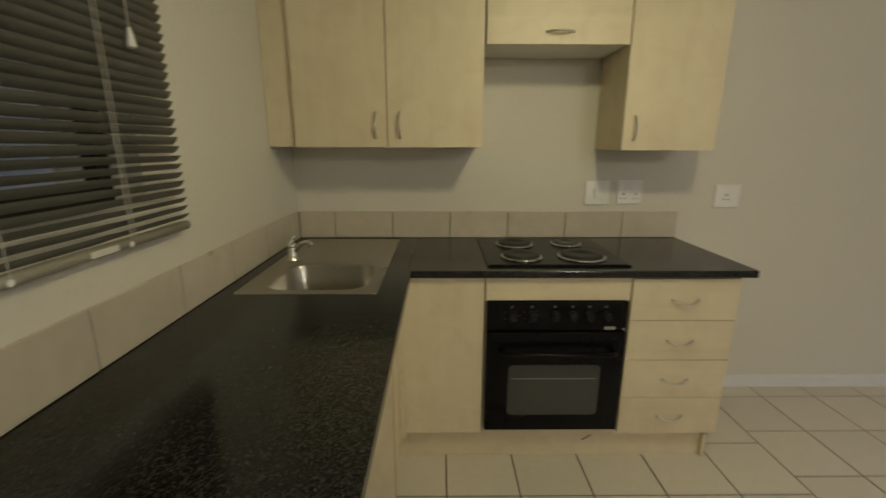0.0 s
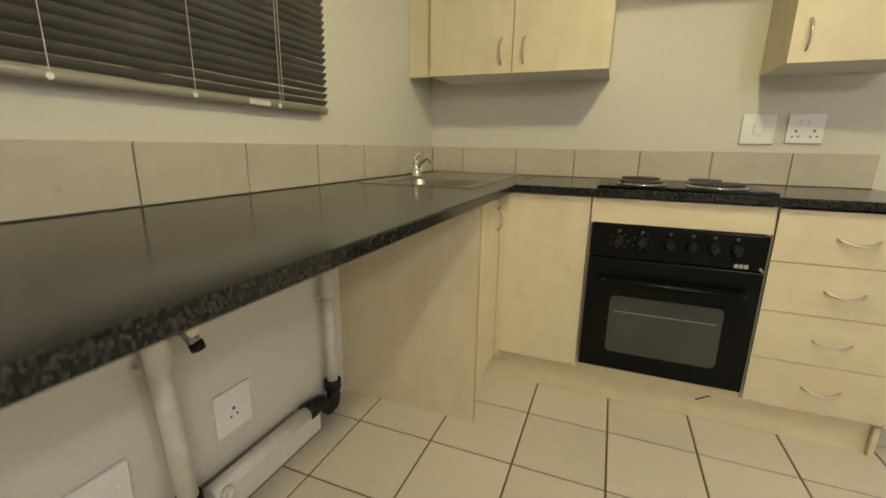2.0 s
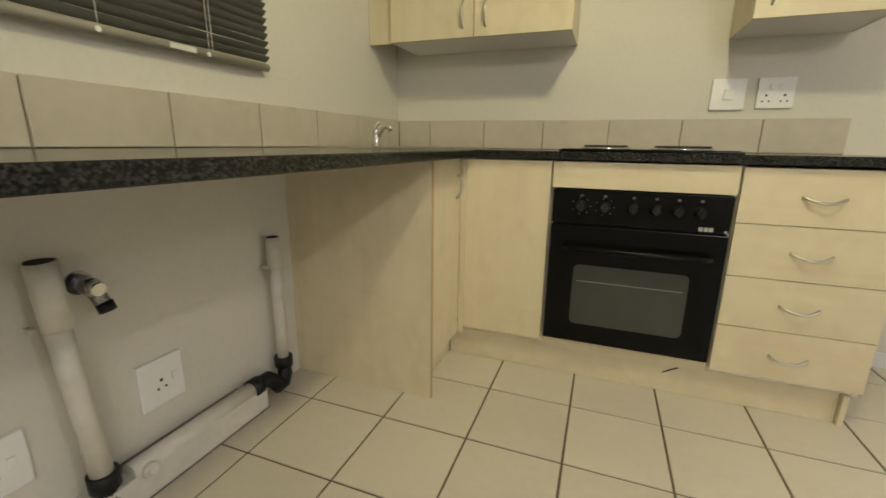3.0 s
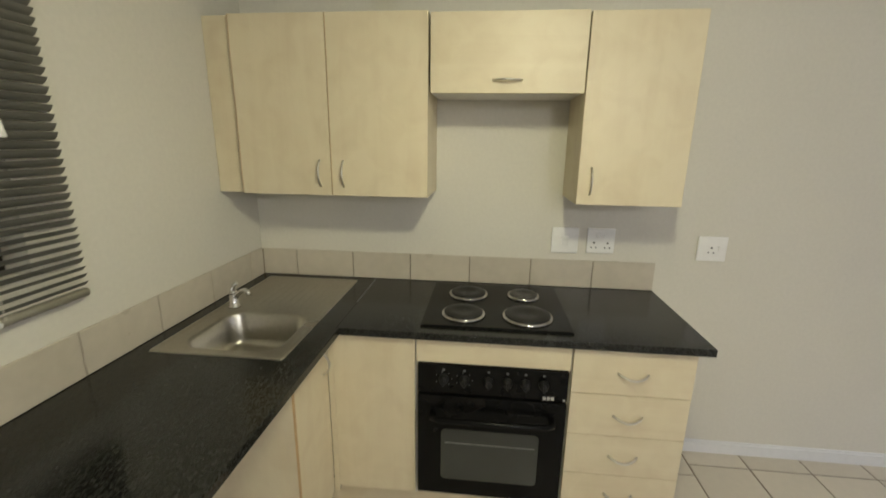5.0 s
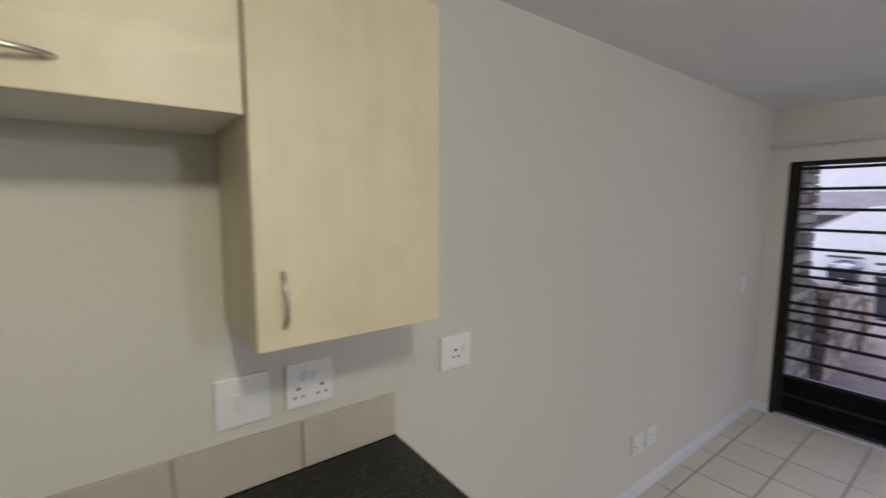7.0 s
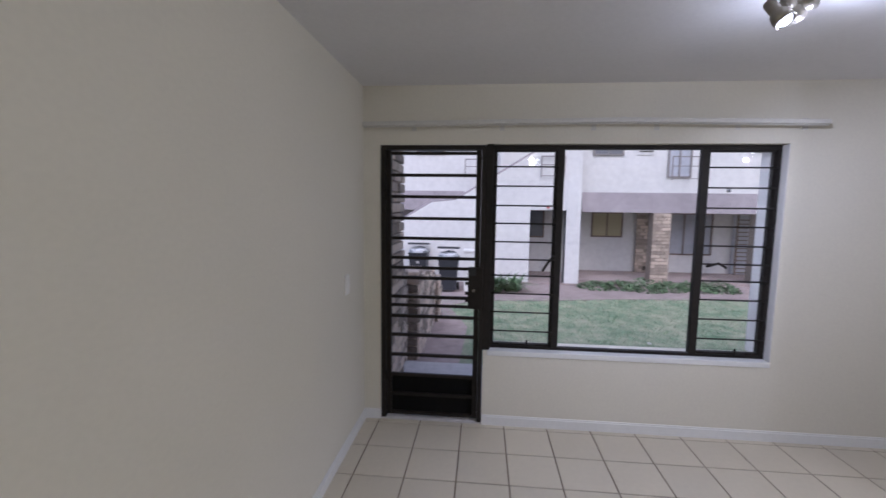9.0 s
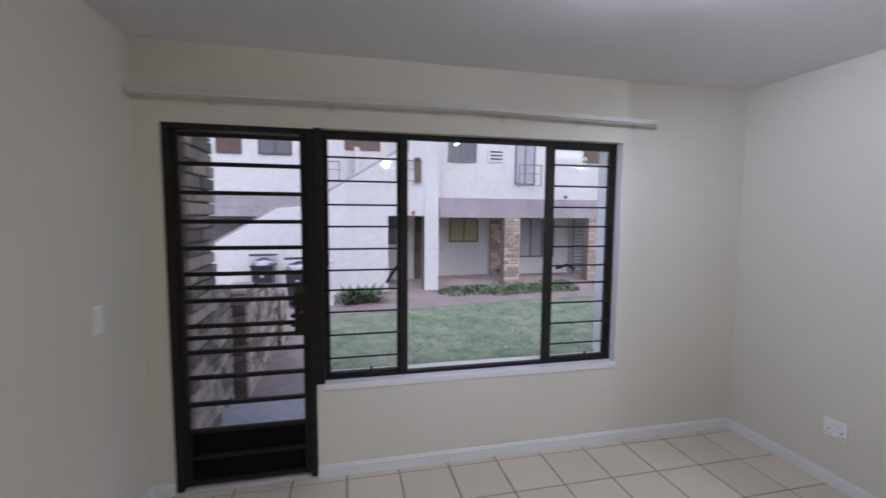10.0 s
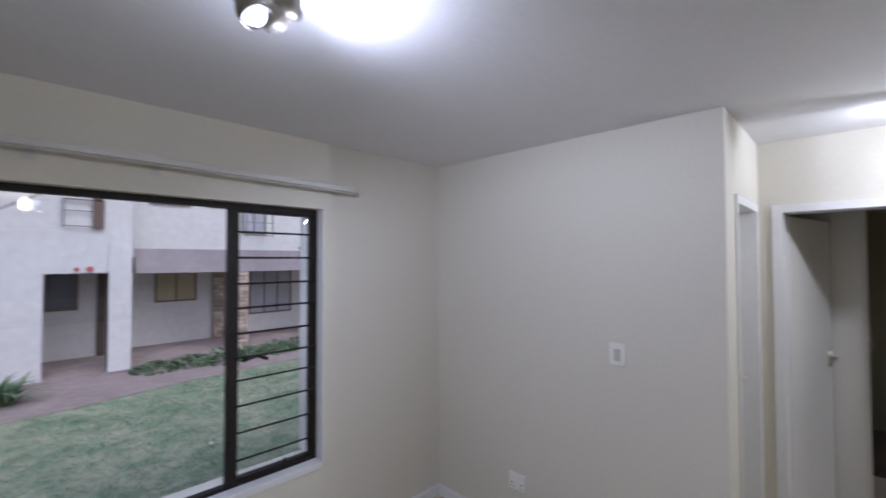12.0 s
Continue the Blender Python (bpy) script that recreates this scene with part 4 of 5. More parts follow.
# venetian blind
blind = thing("venetian_blind", (0.06, -1.8, 1.17), "grey venetian blind, nearly closed, with bent slats", "blind")
by0, by1 = -1.042, -2.70
part("head_rail", block(0.032, by0 + 0.002, 2.12, 0.075, by1, 2.16, 0.003), RAILW, blind)
part("bottom_rail", sweep([(0.055, by0 - 0.003, 1.184), (0.055, by1, 1.184)], 0.013, 12), RAILW, blind)
rnd = random.Random(4)
zs = 1.209
while zs < 2.11:
    tilt = radians(49 + rnd.uniform(-5, 5))
    sag = rnd.uniform(-0.0015, 0.0015)
    bm = bmesh.new()
    rows = []
    for i in range(49):
        y = by0 + (by1 - by0) * i / 48
        row = []
        # lower slats: knocked flat beside a cord, and more open at the free end
        bent = tilt
        if zs < 1.37 and -1.73 < y < -1.63:
            bent += radians(11)
        elif zs < 1.40 and y > -1.33:
            bent -= radians(6)
        for k in range(5):
            u = (k / 4 - 0.5)
            c = 0.0025 * (1 - 4 * u * u)
            w = 0.0265 * u
            row.append(bm.verts.new((0.056 + w * math.cos(bent) + c * math.sin(bent), y, zs + w * math.sin(bent) - c * math.cos(bent) + sag * math.sin(i * 0.27 + zs * 40))))
        rows.append(row)
    for a, b in zip(rows, rows[1:]):
        for k in range(4):
            bm.faces.new((a[k], a[k + 1], b[k + 1], b[k])).smooth = True
    s = part("slat", bm, SLAT, blind)
    zs += 0.0238
for y in (-1.284, -1.577, -1.876, -2.2, -2.55):
    part("ladder_cord", boxes((0.0705, y - 0.006, 1.19, 0.0717, y - 0.0075, 2.125), *([(0.0705, y + 0.007, 1.19, 0.0717, y + 0.0055, 2.125)] if y > -1.5 else [])), CORD, blind)
    part("cord_button", cyl((0.066, y - 0.006, 1.182), (0.0695, y - 0.006, 1.182), 0.007, 10), PLASTIC, blind)
part("pull_cord", cyl((0.082, -1.20, 1.67), (0.08, -1.20, 2.125), 0.0018, 6), CORD, blind)
part("tassel", lathe([(0.004, 0.04), (0.006, 0.03), (0.011, 0.0), (0.008, -0.004)], (0.082, -1.20, 1.635), 12), PLASTIC, blind, "white cord tassel")
part("rail_label", block(0.0665, -1.41, 1.177, 0.0685, -1.33, 1.191), CORD, blind, "white sticker on the bottom rail")

# waste pipes under the worktop
pipes = thing("waste_pipe", (0.09, -1.4, 0), "white plastic waste pipes with black traps on the wall", "pipe")
part("standpipe", cyl((0.085, -1.757, 0.11), (0.085, -1.787, 0.60), 0.0255, 20), PVC, pipes)
sock = cyl((0.085, -1.780, 0.535), (0.085, -1.788, 0.69), 0.0295, 20)
part("socket_end", sock, PVC, pipes)
part("pipe_mouth", cyl((0.085, -1.788, 0.688), (0.085, -1.788, 0.6915), 0.0262, 20), HOLE, pipes)
part("standpipe", cyl((0.075, -1.108, 0.11), (0.075, -1.112, 0.52), 0.021, 18), PVC, pipes)
part("socket_end", cyl((0.075, -1.111, 0.495), (0.075, -1.112, 0.606), 0.0245, 18), PVC, pipes)
part("pipe_mouth", cyl((0.075, -1.112, 0.6045), (0.075, -1.112, 0.6075), 0.021, 18), HOLE, pipes)
part("clip", boxes((XL, -1.128, 0.49, 0.06, -1.142, 0.5)), PVC, pipes)
part("clip", boxes((XL, -1.806, 0.53, 0.055, -1.818, 0.541)), PVC, pipes)
part("trap", sweep([(0.075, -1.108, 0.13), (0.077, -1.108, 0.06), (0.08, -1.125, 0.034), (0.082, -1.155, 0.034), (0.082, -1.172, 0.06), (0.082, -1.20, 0.088), (0.082, -1.27, 0.09)], 0.028, 14), BLACKPL, pipes, "black plastic trap")
part("trap_collar", cyl((0.075, -1.108, 0.095), (0.075, -1.108, 0.135), 0.034, 16), BLACKPL, pipes)
part("trap_collar", cyl((0.082, -1.245, 0.09), (0.082, -1.285, 0.09), 0.034, 16), BLACKPL, pipes)
part("floor_pipe", cyl((0.082, -1.27, 0.09), (0.082, -1.70, 0.09), 0.027, 18), PVC, pipes)
cap = lathe([(0.021, 0.0), (0.021, 0.012), (0.0185, 0.014), (0.0125, 0.0135), (0.011, 0.006), (0.003, 0.005)], (0, 0, 0), 20)
cap.transform(Matrix.Translation((0.107, -1.665, 0.083)) @ Matrix.Rotation(radians(90), 4, "Y"))
part("inspection_cap", cap, PVC, pipes, "round ribbed inspection cap")
# brown strips in the creases: grime, with the crease shade in the same colour
part("grime_shade_line", boxes((XL + 0.001, -1.30, 0.083, XL + 0.026, -1.715, 0.094)), GRIMESHADE, pipes, "dark line of grime and painted shade behind the pipe")
part("grime_shade_line", boxes((0.1095, -1.235, 0.0002, 0.1125, -2.4, 0.004)), GRIMESHADE, pipes, "dark line of grime and painted shade along the floor joint")
part("trap", sweep([(0.085, -1.757, 0.13), (0.085, -1.757, 0.06), (0.085, -1.78, 0.036), (0.085, -1.84, 0.036), (0.085, -1.87, 0.06), (0.085, -1.95, 0.075)], 0.031, 14), BLACKPL, pipes, "black plastic trap")
part("trap_collar", cyl((0.085, -1.757, 0.1), (0.085, -1.758, 0.145), 0.034, 16), BLACKPL, pipes)
part("pipe_box", block(XL, -1.235, 0.0, 0.1095, -2.4, 0.084, 0.006), PVC, pipes, "low white boxing under the pipe")
valve = thing("stop_valve", (0.05, -1.70, 0.6), "chrome washing machine valve on the wall", "valve")
part("flange", cyl((XL, -1.70, 0.61), (0.036, -1.70, 0.61), 0.029, 18), DARKCHROME, valve)
part("body", cyl((0.036, -1.70, 0.61), (0.10, -1.705, 0.607), 0.021, 14), DARKCHROME, valve)
part("outlet", cyl((0.085, -1.703, 0.607), (0.10, -1.69, 0.555), 0.0175, 14), DARKCHROME, valve)
part("cap", cyl((0.098, -1.692, 0.567), (0.103, -1.688, 0.546), 0.019, 14), BLACKPL, valve, "black outlet cap")
part("knob", cyl((0.10, -1.705, 0.607), (0.117, -1.706, 0.606), 0.0185, 12, 0.015), CHROME, valve)

# ---- courtyard ----
GZ = -0.12
setting("ground", boxes((XO, 60, GZ - 0.2, 80, -60, GZ)), GRASS_G, "patchy green lawn in the courtyard", "lawn")
step = setting("patio_step", boxes((XO, 0.3, GZ - 0.05, 6.82, -0.98, -0.07)), CONC, "pale concrete step outside the gate", "step")


def sheet(pts, z, t=0.02):
    bm = bmesh.new()
    lo = [bm.verts.new((x, y, z - t)) for x, y in pts]
    hi = [bm.verts.new((x, y, z)) for x, y in pts]
    bm.faces.new(hi)
    for i in range(len(pts)):
        bm.faces.new((lo[i], lo[(i + 1) % len(pts)], hi[(i + 1) % len(pts)], hi[i]))
    return bm


setting("path", sheet([(6.8, 0.3), (6.8, -0.62), (8.3, -0.66), (9.5, -0.30), (10.0, -0.75), (10.12, -1.9), (10.45, -3.3), (10.62, -4.8), (10.66, -6.0), (10.7, -12), (13.7, -12), (13.7, 7), (8.0, 7)], GZ + 0.015), PAVE, "pinkish worn paving before the building", "path")

build = thing("apartment_building", (12.4, -2.0, GZ), "white two-storey flats with grey fascia and brick piers", "building")
FX, RX = 12.25, 13.7
part("wall", boxes((RX, 8, GZ - 0.1, RX + 0.2, -14, 1.6)), EXTW, build, "recessed ground floor wall")
part("wall", boxes((FX + 0.12, 8, 1.75, FX + 0.35, -14, 6.2)), EXTW, build, "white upper storey wall")
bm = bmesh.new()
for y0, y1 in ((8, -0.4), (-3.05, -14)):
    v = [bm.verts.new(p) for p in ((FX, y0, 1.47), (FX, y1, 1.47), (FX + 0.1, y1, 1.91), (FX + 0.1, y0, 1.91), (RX, y0, 1.47), (RX, y1, 1.47), (RX, y1, 1.91), (RX, y0, 1.91))]
    for f in ((0, 1, 2, 3), (4, 5, 1, 0), (7, 6, 5, 4), (3, 2, 6, 7), (0, 3, 7, 4), (1, 5, 6, 2)):
        bm.faces.new([v[i] for i in f])
part("fascia", bm, FASCIA, build, "grey slate fascia band")
part("porch_floor", boxes((FX - 0.05, -2.95, GZ - 0.05, RX, -14, GZ + 0.07)), PAVE, build)
part("roof", boxes((FX - 0.5, 8, 6.2, RX + 3, -14, 6.5)), FASCIA, build)
# stair wall: white flank rising to the right under a dark coping
bm = bmesh.new()
SX = 11.8
prof = [(2.6, GZ - 0.1), (2.6, 0.25), (1.352, 1.0), (0.29, 1.64), (-0.25, 1.70), (-2.05, 2.80), (-2.3, 2.80), (-2.3, 6.2), (-2.92, 6.2), (-2.92, GZ - 0.1), (-2.62, GZ - 0.1), (-2.62, 1.5), (-1.86, 1.5), (-1.86, GZ - 0.1)]
f0 = [bm.verts.new((SX, y, z)) for y, z in prof]
f1 = [bm.verts.new((SX + 0.2, y, z)) for y, z in prof]
bm.faces.new(f0)
bm.faces.new(f1[::-1])
for i in range(len(prof)):
    bm.faces.new((f0[i], f0[(i + 1) % len(prof)], f1[(i + 1) % len(prof)], f1[i]))
part("stair_wall", bm, EXTW, build, "white stair flank with a doorway")
part("coping", sweep([(SX + 0.1, 2.6, 0.26), (SX + 0.1, 1.352, 1.01), (SX + 0.1, 0.29, 1.65), (SX + 0.1, -0.25, 1.71), (SX + 0.1, -2.05, 2.81)], 0.05, 4, 0.8), FASCIA, build, "dark stair coping")
part("column", boxes((SX - 0.03, -2.62, GZ - 0.1, SX + 0.26, -2.92, 1.95)), EXTW, build)
part("entry_wall", boxes((RX - 0.3, -1.2, GZ - 0.1, RX - 0.2, -2.95, 2.9), (SX + 0.2, -1.2, GZ - 0.1, RX - 0.3, -1.3, 2.9)), EXTW, build, "wall inside the stair entry")
part("entry_ceiling", boxes((SX + 0.2, -1.3, 1.5, RX - 0.3, -2.95, 1.6)), EXTW, build)
part("entry_floor", boxes((SX - 0.05, -1.3, GZ, RX - 0.3, -2.95, GZ + 0.05)), PAVE, build)


def ext_window(x, y0, y1, z0, z1, fill, split, label, wood=None):
    wood = wood or WOODD
    w = part("window", boxes((x - 0.03, y0, z0, x + 0.02, y0 - 0.035, z1), (x - 0.03, y1 + 0.035, z0, x + 0.02, y1, z1), (x - 0.03, y0 - 0.035, z1 - 0.035, x + 0.02, y1 + 0.035, z1), (x - 0.03, y0 - 0.035, z0, x + 0.02, y1 + 0.035, z0 + 0.035)), wood, build, label)
    n = split
    for i in range(n):
        a = y0 - 0.035 + (y1 - y0 + 0.07) * i / n
        b = y0 - 0.035 + (y1 - y0 + 0.07) * (i + 1) / n
        part("pane", block(x - 0.012, a, z0 + 0.035, x - 0.006, b, z1 - 0.035), fill, w)
        if i:
            part("glazing_bar", block(x - 0.028, a + 0.015, z0 + 0.035, x - 0.004, a - 0.015, z1 - 0.035), wood, w)
    return w


ext_window(RX, -3.62, -4.40, 0.82, 1.46, BLINDY, 2, "window with yellowed blinds under the porch")
ext_window(RX, -5.53, -6.58, 0.40, 1.46, CURTAIN, 3, "window with pale curtains under the porch")
ext_window(RX, 2.36, 2.02, 0.80, 1.42, BLINDY, 1, "narrow window with yellowed blind")
ux = FX + 0.12
ext_window(ux, -3.26, -3.92, 2.72, 3.6, DARKWIN, 2, "upper window", RAILGREY)
ext_window(ux, -4.86, -5.36, 2.24, 3.7, CURTAIN, 2, "tall upper balcony door", RAILGREY)
ext_window(ux, 1.5, 1.02, 2.74, 3.5, WOODD, 1, "dark shuttered upper window")
ext_window(ux, 0.71, 0.06, 2.74, 3.5, DARKWIN, 2, "upper window")
ext_window(ux, -6.62, -7.3, 2.8, 3.6, WOODD, 1, "upper window")
ext_window(RX - 0.3, -1.95, -2.39, 0.80, 1.5, DARKWIN, 1, "window inside the stair entry")
ext_window(ux, -1.0, -1.75, 2.9, 3.6, WOODD, 1, "dark upper opening over the stairs")
part("brick_strip", boxes((RX - 0.34, -2.66, GZ + 0.05, RX - 0.3, -2.84, 1.5)), DARKBRICK, build, "dark brick strip in the stair entry")
part("door", boxes((RX - 0.04, -7.06, GZ + 0.07, RX, -7.55, 1.42)), CURTAIN, build, "white door behind a gate")
vent = part("vent", boxes((ux - 0.02, -4.19, 2.74, ux, -4.60, 3.06)), EXTW, build, "louvred vent")
for z in (2.8, 2.88, 2.96):
    part("louvre", boxes((ux - 0.03, -4.25, z, ux - 0.02, -4.54, z + 0.025)), BRONZE, vent)


def railing(x, y0, y1, z0, z1):
    r = part("railing", boxes((x, y0, z1 - 0.022, x + 0.02, y1, z1)), RAILGREY, build, "thin grey steel balcony railing")
    for z in (z0, z0 + (z1 - z0) * 0.55):
        part("rail", boxes((x + 0.004, y0, z, x + 0.016, y1, z + 0.014)), RAILGREY, r)
    for y in (y0, y1 + 0.02):
        part("post", boxes((x + 0.002, y, z0 - 0.02, x + 0.018, y - 0.02, z1 - 0.022)), RAILGREY, r)


railing(ux - 0.3, -4.84, -5.40, 2.2, 2.68)
railing(SX + 0.32, -0.42, -0.9, 2.22, 2.62)
railing(SX - 0.06, -2.05, -2.55, 2.22, 2.645)
part("railing_post", boxes((SX - 0.06, -2.41, 2.20, SX - 0.01, -2.53, 2.70)), WOODD, build)
sign = part("sign", boxes((SX - 0.012, -2.16, 1.515, SX, -2.46, 1.61)), EXTW, build, "white fire sign plate with red marks")
part("sign_mark", cyl((SX - 0.013, -2.231, 1.562), (SX - 0.018, -2.231, 1.562), 0.034, 14), RED, sign)
part("sign_mark", cyl((SX - 0.013, -2.386, 1.562), (SX - 0.018, -2.386, 1.562), 0.047, 14), RED, sign)
part("security_lamp", cyl((FX - 0.02, -6.1, 1.93), (FX - 0.02, -6.1, 2.0), 0.04, 12), DARKWIN, build)
slatdoor = part("gate", boxes((RX - 0.2, -7.05, GZ + 0.07, RX - 0.17, -7.09, 1.44), (RX - 0.2, -7.50, GZ + 0.07, RX - 0.17, -7.54, 1.44)), WOODD, build, "slatted gate under the porch")
for i in range(14):
    z = 0.0 + i * 0.1
    part("gate_bar", boxes((RX - 0.2, -7.09, z, RX - 0.18, -7.50, z + 0.022)), WOODD, slatdoor)


# brick piers: courses of single bricks round a mortar core
def brick_pier(parent, x0, y0, x1, y1, z0, z1, course, length, rng, material, name="brick", faces="-x-y+y", jitter=0.006):
    part("core", boxes((x0 + 0.012, y0 - 0.012, z0, x1 - 0.012, y1 + 0.012, z1)), MORTAR, parent)
    cache = {}
    z, row = z0, 0
    while z < z1 - 0.02:
        h = min(course, z1 - z) - 0.012
        for face in ("-x", "-y"):
            if face not in faces:
                continue
            a, b = (y0, y1) if face == "-x" else (x0, x1)
            span = abs(b - a)
            s = -length / 2 if row % 2 else 0.0
            while s < span - 0.02:
                e = min(s + length, span)
                w = e - max(s, 0.0) - 0.01
                mid = (max(s, 0.0) + e) / 2
                s += length
                if w < 0.02:
                    continue
                key = (round(w, 2), round(h, 2), face)
                if key not in cache:
                    bmx = piece_box(w if face == "-y" else h, h if face == "-y" else w, 0.03, 0.006)
                    me = bpy.data.meshes.new(name)
                    bmx.to_mesh(me)
                    bmx.free()
                    me.materials.append(material)
                    cache[key] = me
                ob = new(name, cache[key])
                off = rng.uniform(0, jitter)
                if face == "-y":
                    ob.matrix_world = Matrix.Translation((x0 + mid, y1 + 0.018 - off, z + h / 2)) @ Matrix.Rotation(radians(90), 4, "X")
                else:
                    ob.matrix_world = Matrix.Translation((x0 + 0.018 - off, y0 - mid, z + h / 2)) @ Matrix.Rotation(radians(-90), 4, "Y")
                ob.parent = parent
                ob.matrix_parent_inverse = parent.matrix_world.inverted()
        z += course
        row += 1


rng = random.Random(7)
for y in (-4.56, -6.71):
    pier = thing("brick_pier", (12.3, y - 0.18, GZ), "sandy face-brick pier carrying the porch", "pier", "porch piers")
    brick_pier(pier, 12.2, y, 12.5, y - 0.38, GZ, 1.47, 0.075, 0.19, rng, BRICK)
pier = thing("brick_pier", (RX - 0.1, -4.9, GZ), "dark brick panel in the porch wall", "pier")
brick_pier(pier, RX - 0.08, -4.72, RX + 0.1, -5.3, GZ + 0.07, 1.47, 0.085, 0.2, rng, STONE, faces="-x")
part("grille", boxes((RX - 0.1, -4.92, 0.0, RX - 0.07, -5.15, 0.1)), BRONZE, pier, "dark vent grille")

# stone wall beside the gate and the low stepped garden wall
sw = thing("stone_wall", (6.0, 0.0, GZ), "tall rough split-stone wall beside the gate", "wall")
brick_pier(sw, XO + 0.01, 0.25, 6.23, -0.135, GZ, 3.2, 0.082, 0.25, rng, STONE, "stone", faces="-y", jitter=0.014)
lw = thing("garden_wall", (7.4, 0.0, GZ), "low stepped rough stone garden wall with flat caps", "wall")
for x0, x1, yf, zt2 in ((6.23, 6.98, -0.04, 0.90), (6.98, 7.45, -0.165, 0.82), (7.45, 7.95, -0.165, 0.73), (7.95, 8.52, -0.165, 0.63), (8.52, 8.85, -0.225, 0.50)):
    brick_pier(lw, x0, yf + 0.21, x1, yf, GZ, zt2, 0.085, 0.22, rng, STONE, "stone", faces="-x-y", jitter=0.016)
    x = x0 + 0.004
    while x < x1 - 0.06:
        xe = min(x + rng.uniform(0.13, 0.24), x1 - 0.004)
        part("cap", block(x, yf + 0.2, zt2, xe - 0.006, yf - rng.uniform(-0.01, 0.012), zt2 + rng.uniform(0.02, 0.06), 0.012), STONE, lw, "rough pale cap stone")
        x = xe
for x, ya, yb, zt2 in ((6.944, -0.045, -0.165, 0.82), (8.484, -0.17, -0.225, 0.50)):
    z = GZ
    while z < zt2 - 0.03:
        part("brick", block(x, ya, z, x + 0.018, yb, min(z + 0.075, zt2), 0.004, 1), DARKBRICK, lw)
        z += 0.085


# wheelie bins
def wheelie(at, open_lid, label):
    root = thing("wheelie_bin", at, label, "bin", "wheelie bins")
    x, y, z = at
    bm = bmesh.new()
    lo = [bm.verts.new((x + sx * 0.15, y + sy * 0.15, z + 0.05)) for sx, sy in ((-1, -1), (1, -1), (1, 1), (-1, 1))]
    hi = [bm.verts.new((x + sx * 0.21, y + sy * 0.19, z + 0.66)) for sx, sy in ((-1, -1), (1, -1), (1, 1), (-1, 1))]
    bm.faces.new(lo[::-1])
    bm.faces.new(hi)
    for i in range(4):
        bm.faces.new((lo[i], lo[(i + 1) % 4], hi[(i + 1) % 4], hi[i]))
    part("body", bm, BIN, root)
    part("rim", block(x - 0.225, y - 0.205, z + 0.65, x + 0.225, y + 0.205, z + 0.685, 0.008), BIN, root)
    lid = block(-0.235, -0.21, 0, 0.235, 0.21, 0.04, 0.012)
    lid.transform(Matrix.Translation((x + 0.02, y, z + (0.84 if open_lid else 0.69))) @ Matrix.Rotation(radians(5 if open_lid else 0), 4, "Y"))
    part("lid", lid, BIN, root)
    for s in (-1, 1):
        part("wheel", cyl((x + 0.2, y + s * 0.155, z + 0.08), (x + 0.2, y + s * 0.195, z + 0.08), 0.08, 16), BLACKPL, root)
    part("badge", block(x - 0.208, y - 0.03, z + 0.46, x - 0.19, y + 0.03, z + 0.51), GREYPRINT, root)
    if open_lid:
        bag = bmesh.new()
        bmesh.ops.create_icosphere(bag, subdivisions=3, radius=0.19)
        for v in bag.verts:
            v.co *= 1 + 0.25 * noise.noise(v.co * 9)
            v.co.z *= 0.5
        bag.transform(Matrix.Translation((x - 0.02, y, z + 0.71)))
        part("bag", bag, BAG, root, "pale full rubbish bag")


wheelie((11.45, 0.50, GZ + 0.015), True, "charcoal wheelie bin with lid propped on a bag")
wheelie((10.72, -0.20, GZ + 0.015), True, "black wheelie bin, overfull, beside the stair wall")
box = thing("meter_cabinet", (11.0, -0.5, GZ), "white utility cabinet standing by the path", "cabinet")
part("body", block(10.75, -0.50, GZ, 11.05, -0.79, 0.67, 0.01), EXTW, box)
part("lid", block(10.73, -0.48, 0.67, 11.07, -0.81, 0.71, 0.01), EXTW, box)


# plants
def strap_plant(at, count, size, rng, label, name="agapanthus_plant"):
    root = thing(name, at, label, "plant", "border plants")
    bm = bmesh.new()
    for i in range(count):
        a = rng.uniform(0, 2 * math.pi)
        ln = size * rng.uniform(0.6, 1.1)
        lean = rng.uniform(0.55, 1.25)
        w = 0.026 * rng.uniform(0.7, 1.3)
        base = Vector((rng.uniform(-0.12, 0.12), rng.uniform(-0.12, 0.12), 0))
        prev = None
        side = Vector((-math.sin(a), math.cos(a), 0))
        for k in range(6):
            u = k / 5
            p = base + Vector((math.cos(a), math.sin(a), 0)) * ln * lean * u + Vector((0, 0, ln * (u * 1.15 - 0.75 * lean * u * u)))
            ww = w * (1 - u ** 2) + 0.002
            cur = (bm.verts.new(p - side * ww), bm.verts.new(p + side * ww))
            if prev:
                bm.faces.new((prev[0], prev[1], cur[1], cur[0])).smooth = True
            prev = cur
    bm.transform(Matrix.Translation(at))
    part("leaves", bm, LEAF, root)


strap_plant((10.85, -1.10, GZ + 0.01), 80, 0.52, rng, "strap-leaved green plant against the white wall")
strap_plant((10.95, -1.45, GZ + 0.01), 80, 0.50, rng, "strap-leaved green plant against the white wall")
strap_plant((11.0, 1.7, GZ + 0.01), 40, 0.38, rng, "strap-leaved green plant beside the bins")


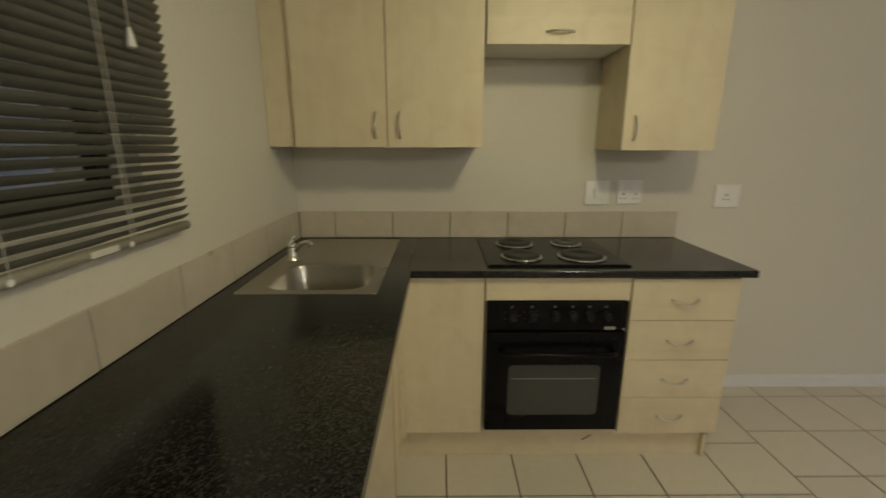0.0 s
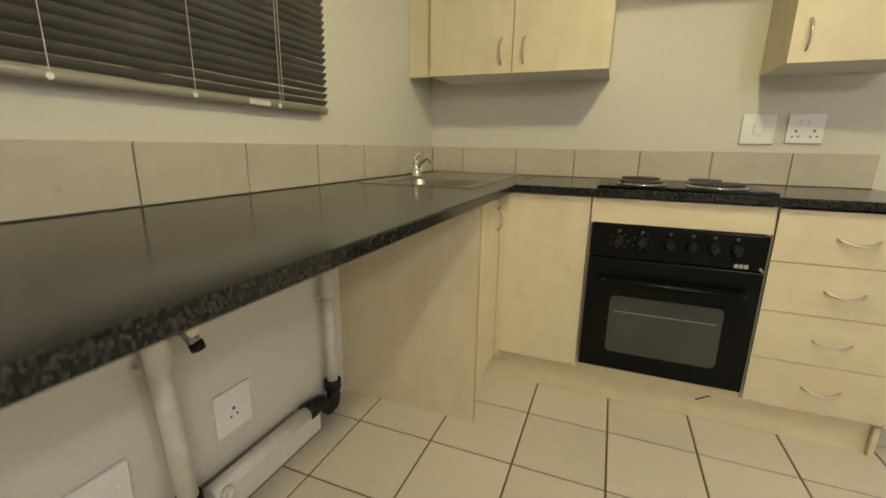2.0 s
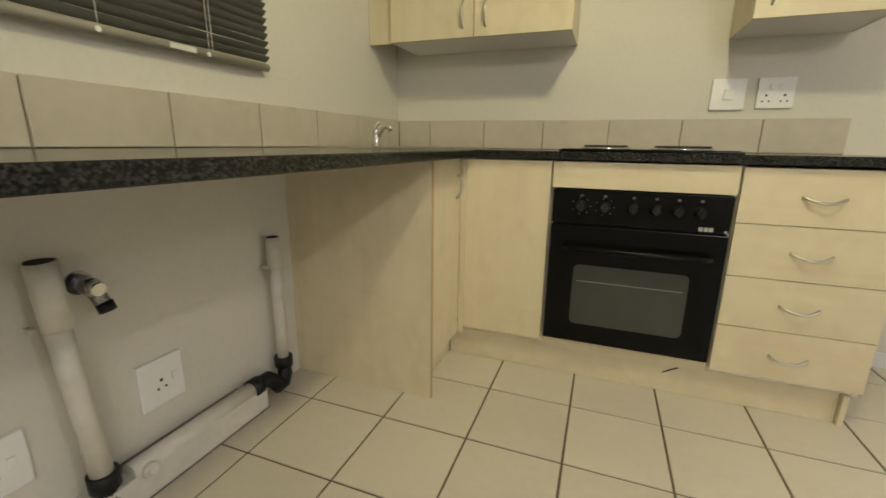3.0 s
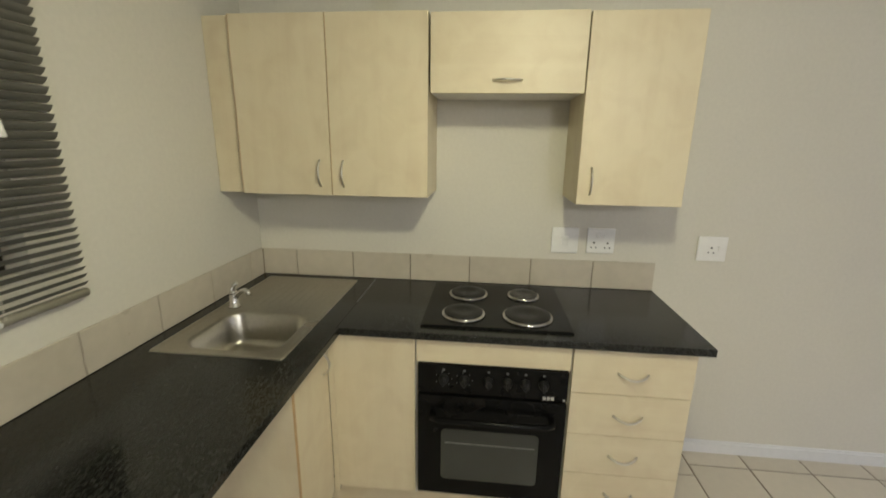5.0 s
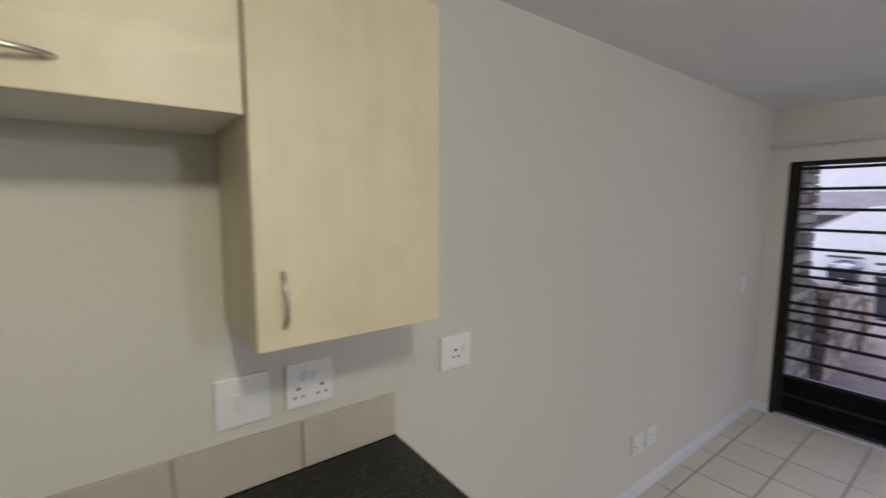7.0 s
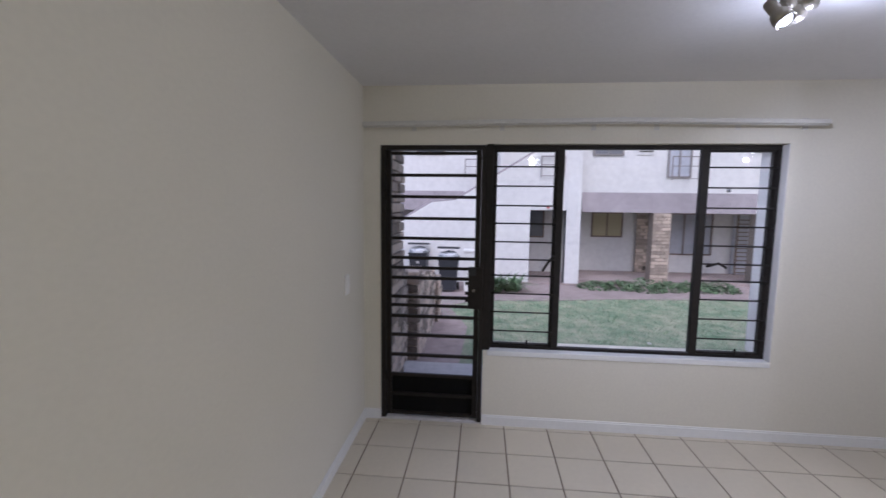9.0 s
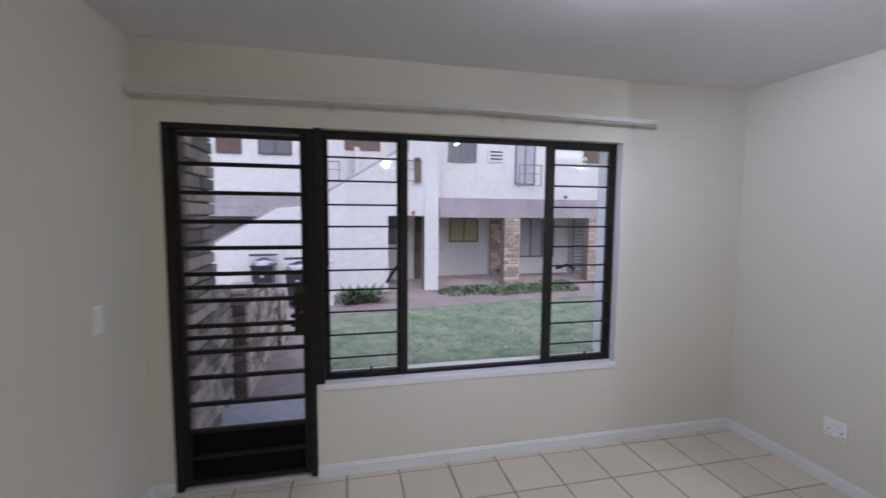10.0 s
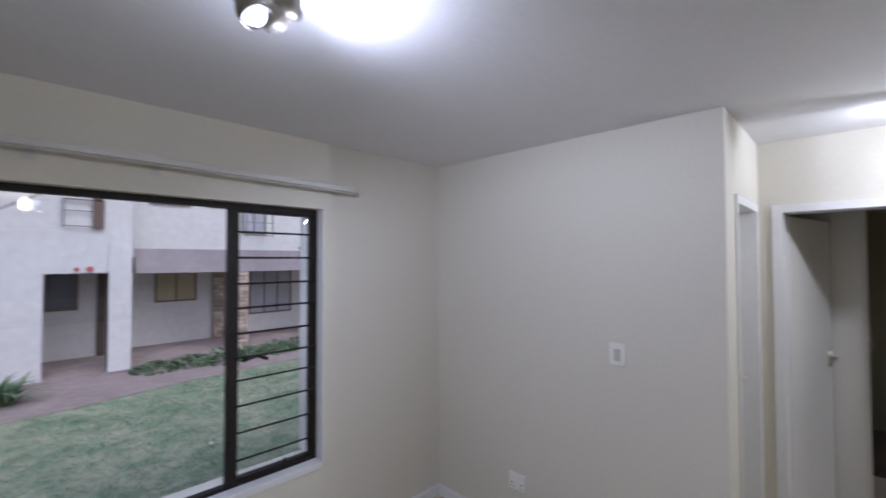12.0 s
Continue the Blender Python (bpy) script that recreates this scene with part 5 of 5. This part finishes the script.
def clump(at, spread, count, rng):
    root = thing("ground_cover", at, "low leafy ground-cover clump along the path", "plant", "border plants")
    bm = bmesh.new()
    for i in range(count):
        a, r = rng.uniform(0, 6.283), math.sqrt(rng.random())
        p = Vector((math.cos(a) * r * spread[0], math.sin(a) * r * spread[1], rng.random() * spread[2] * (1.1 - r * r)))
        s = rng.uniform(0.025, 0.055)
        u = Vector((rng.uniform(-1, 1), rng.uniform(-1, 1), rng.uniform(-0.3, 0.9))).normalized()
        v = u.cross(Vector((rng.uniform(-1, 1), rng.uniform(-1, 1), 1))).normalized()
        q = [p - u * s, p + v * s * 0.45, p + u * s, p - v * s * 0.45]
        bm.faces.new([bm.verts.new(c) for c in q])
    bm.transform(Matrix.Translation(at))
    part("leaves", bm, COVER, root)


for y in (-3.25, -3.75, -4.2, -4.75, -5.25, -5.7, -7.1):
    clump((11.55 + rng.uniform(-0.12, 0.12), y, GZ + 0.015), (0.42, 0.40, 0.12 + rng.random() * 0.12), 420, rng)

# lawn blades
bm_rng = random.Random(11)
verts, faces = [], []
for i in range(60000):
    x = XO + 0.3 + 5.2 * bm_rng.random() ** 0.8
    y = bm_rng.uniform(-9.0, 0.0)
    edge = 9.9 - 0.16 * (y + 0.4) if y > -4.8 else 10.62
    if x > edge + 0.1 or (y > -0.72 and x < 8.6):
        continue
    a = bm_rng.uniform(0, 6.283)
    h = bm_rng.uniform(0.014, 0.04)
    dx, dy = 0.006 * math.cos(a), 0.006 * math.sin(a)
    lx, ly = bm_rng.uniform(-0.04, 0.04), bm_rng.uniform(-0.04, 0.04)
    k = len(verts)
    verts += [(x - dx, y - dy, GZ), (x + dx, y + dy, GZ), (x + lx, y + ly, GZ + h)]
    faces.append((k, k + 1, k + 2))
me = bpy.data.meshes.new("grass")
me.from_pydata(verts, [], faces)
me.materials.append(BLADE)
tagged(new("grass", me), "short patchy green lawn grass", "grass", "", "stuff")
scrap = thing("litter", (7.8, -2.915, GZ + 0.03), "small white scrap lying on the lawn", "litter")
part("scrap", block(7.785, -2.90, GZ + 0.03, 7.815, -2.935, GZ + 0.05, 0.006), WHITEP, scrap)

# ---- floor tiles, one by one ----
cache = {}


def lay(xs, ys):
    for x0, x1 in zip(xs, xs[1:]):
        for y0, y1 in zip(ys, ys[1:]):
            w, d = x1 - x0 - 0.0075, y0 - y1 - 0.0075
            if w < 0.012 or d < 0.012:
                continue
            key = (round(w, 3), round(d, 3))
            if key not in cache:
                bmt = piece_box(w, d, 0.0045, 0.0012)
                met = bpy.data.meshes.new("tile")
                bmt.to_mesh(met)
                bmt.free()
                met.materials.append(TILE)
                cache[key] = met
            ob = new("tile", cache[key])
            ob.location = ((x0 + x1) / 2, (y0 + y1) / 2, -0.0045)
            ob.parent = floor


def joints(first, pitch, lo, hi):
    k = math.ceil((lo - first) / pitch)
    out = [lo]
    while first + k * pitch < hi:
        v = first + k * pitch
        if v - lo > 0.01 and hi - v > 0.01:
            out.append(v)
        k += 1
    return out + [hi]


KX = 2.361
kys = [-v for v in joints(0.82, 0.313, 0.0, -YH)]
lys = [-v for v in joints(0.419, 0.3035, 0.0, -YS)]
lay(joints(0.829, 0.3064, XL, KX), kys)
lay(joints(0.829, 0.3064, KX, XW), lys)
lay(joints(0.829, 0.3064, KX, 3.68), [-v for v in joints(0.419, 0.3035, -YS, -YH)])
lay(joints(0.829, 0.3064, 2.1, 3.83), [-v for v in joints(0.419, 0.3035, -YH, 6.3)])
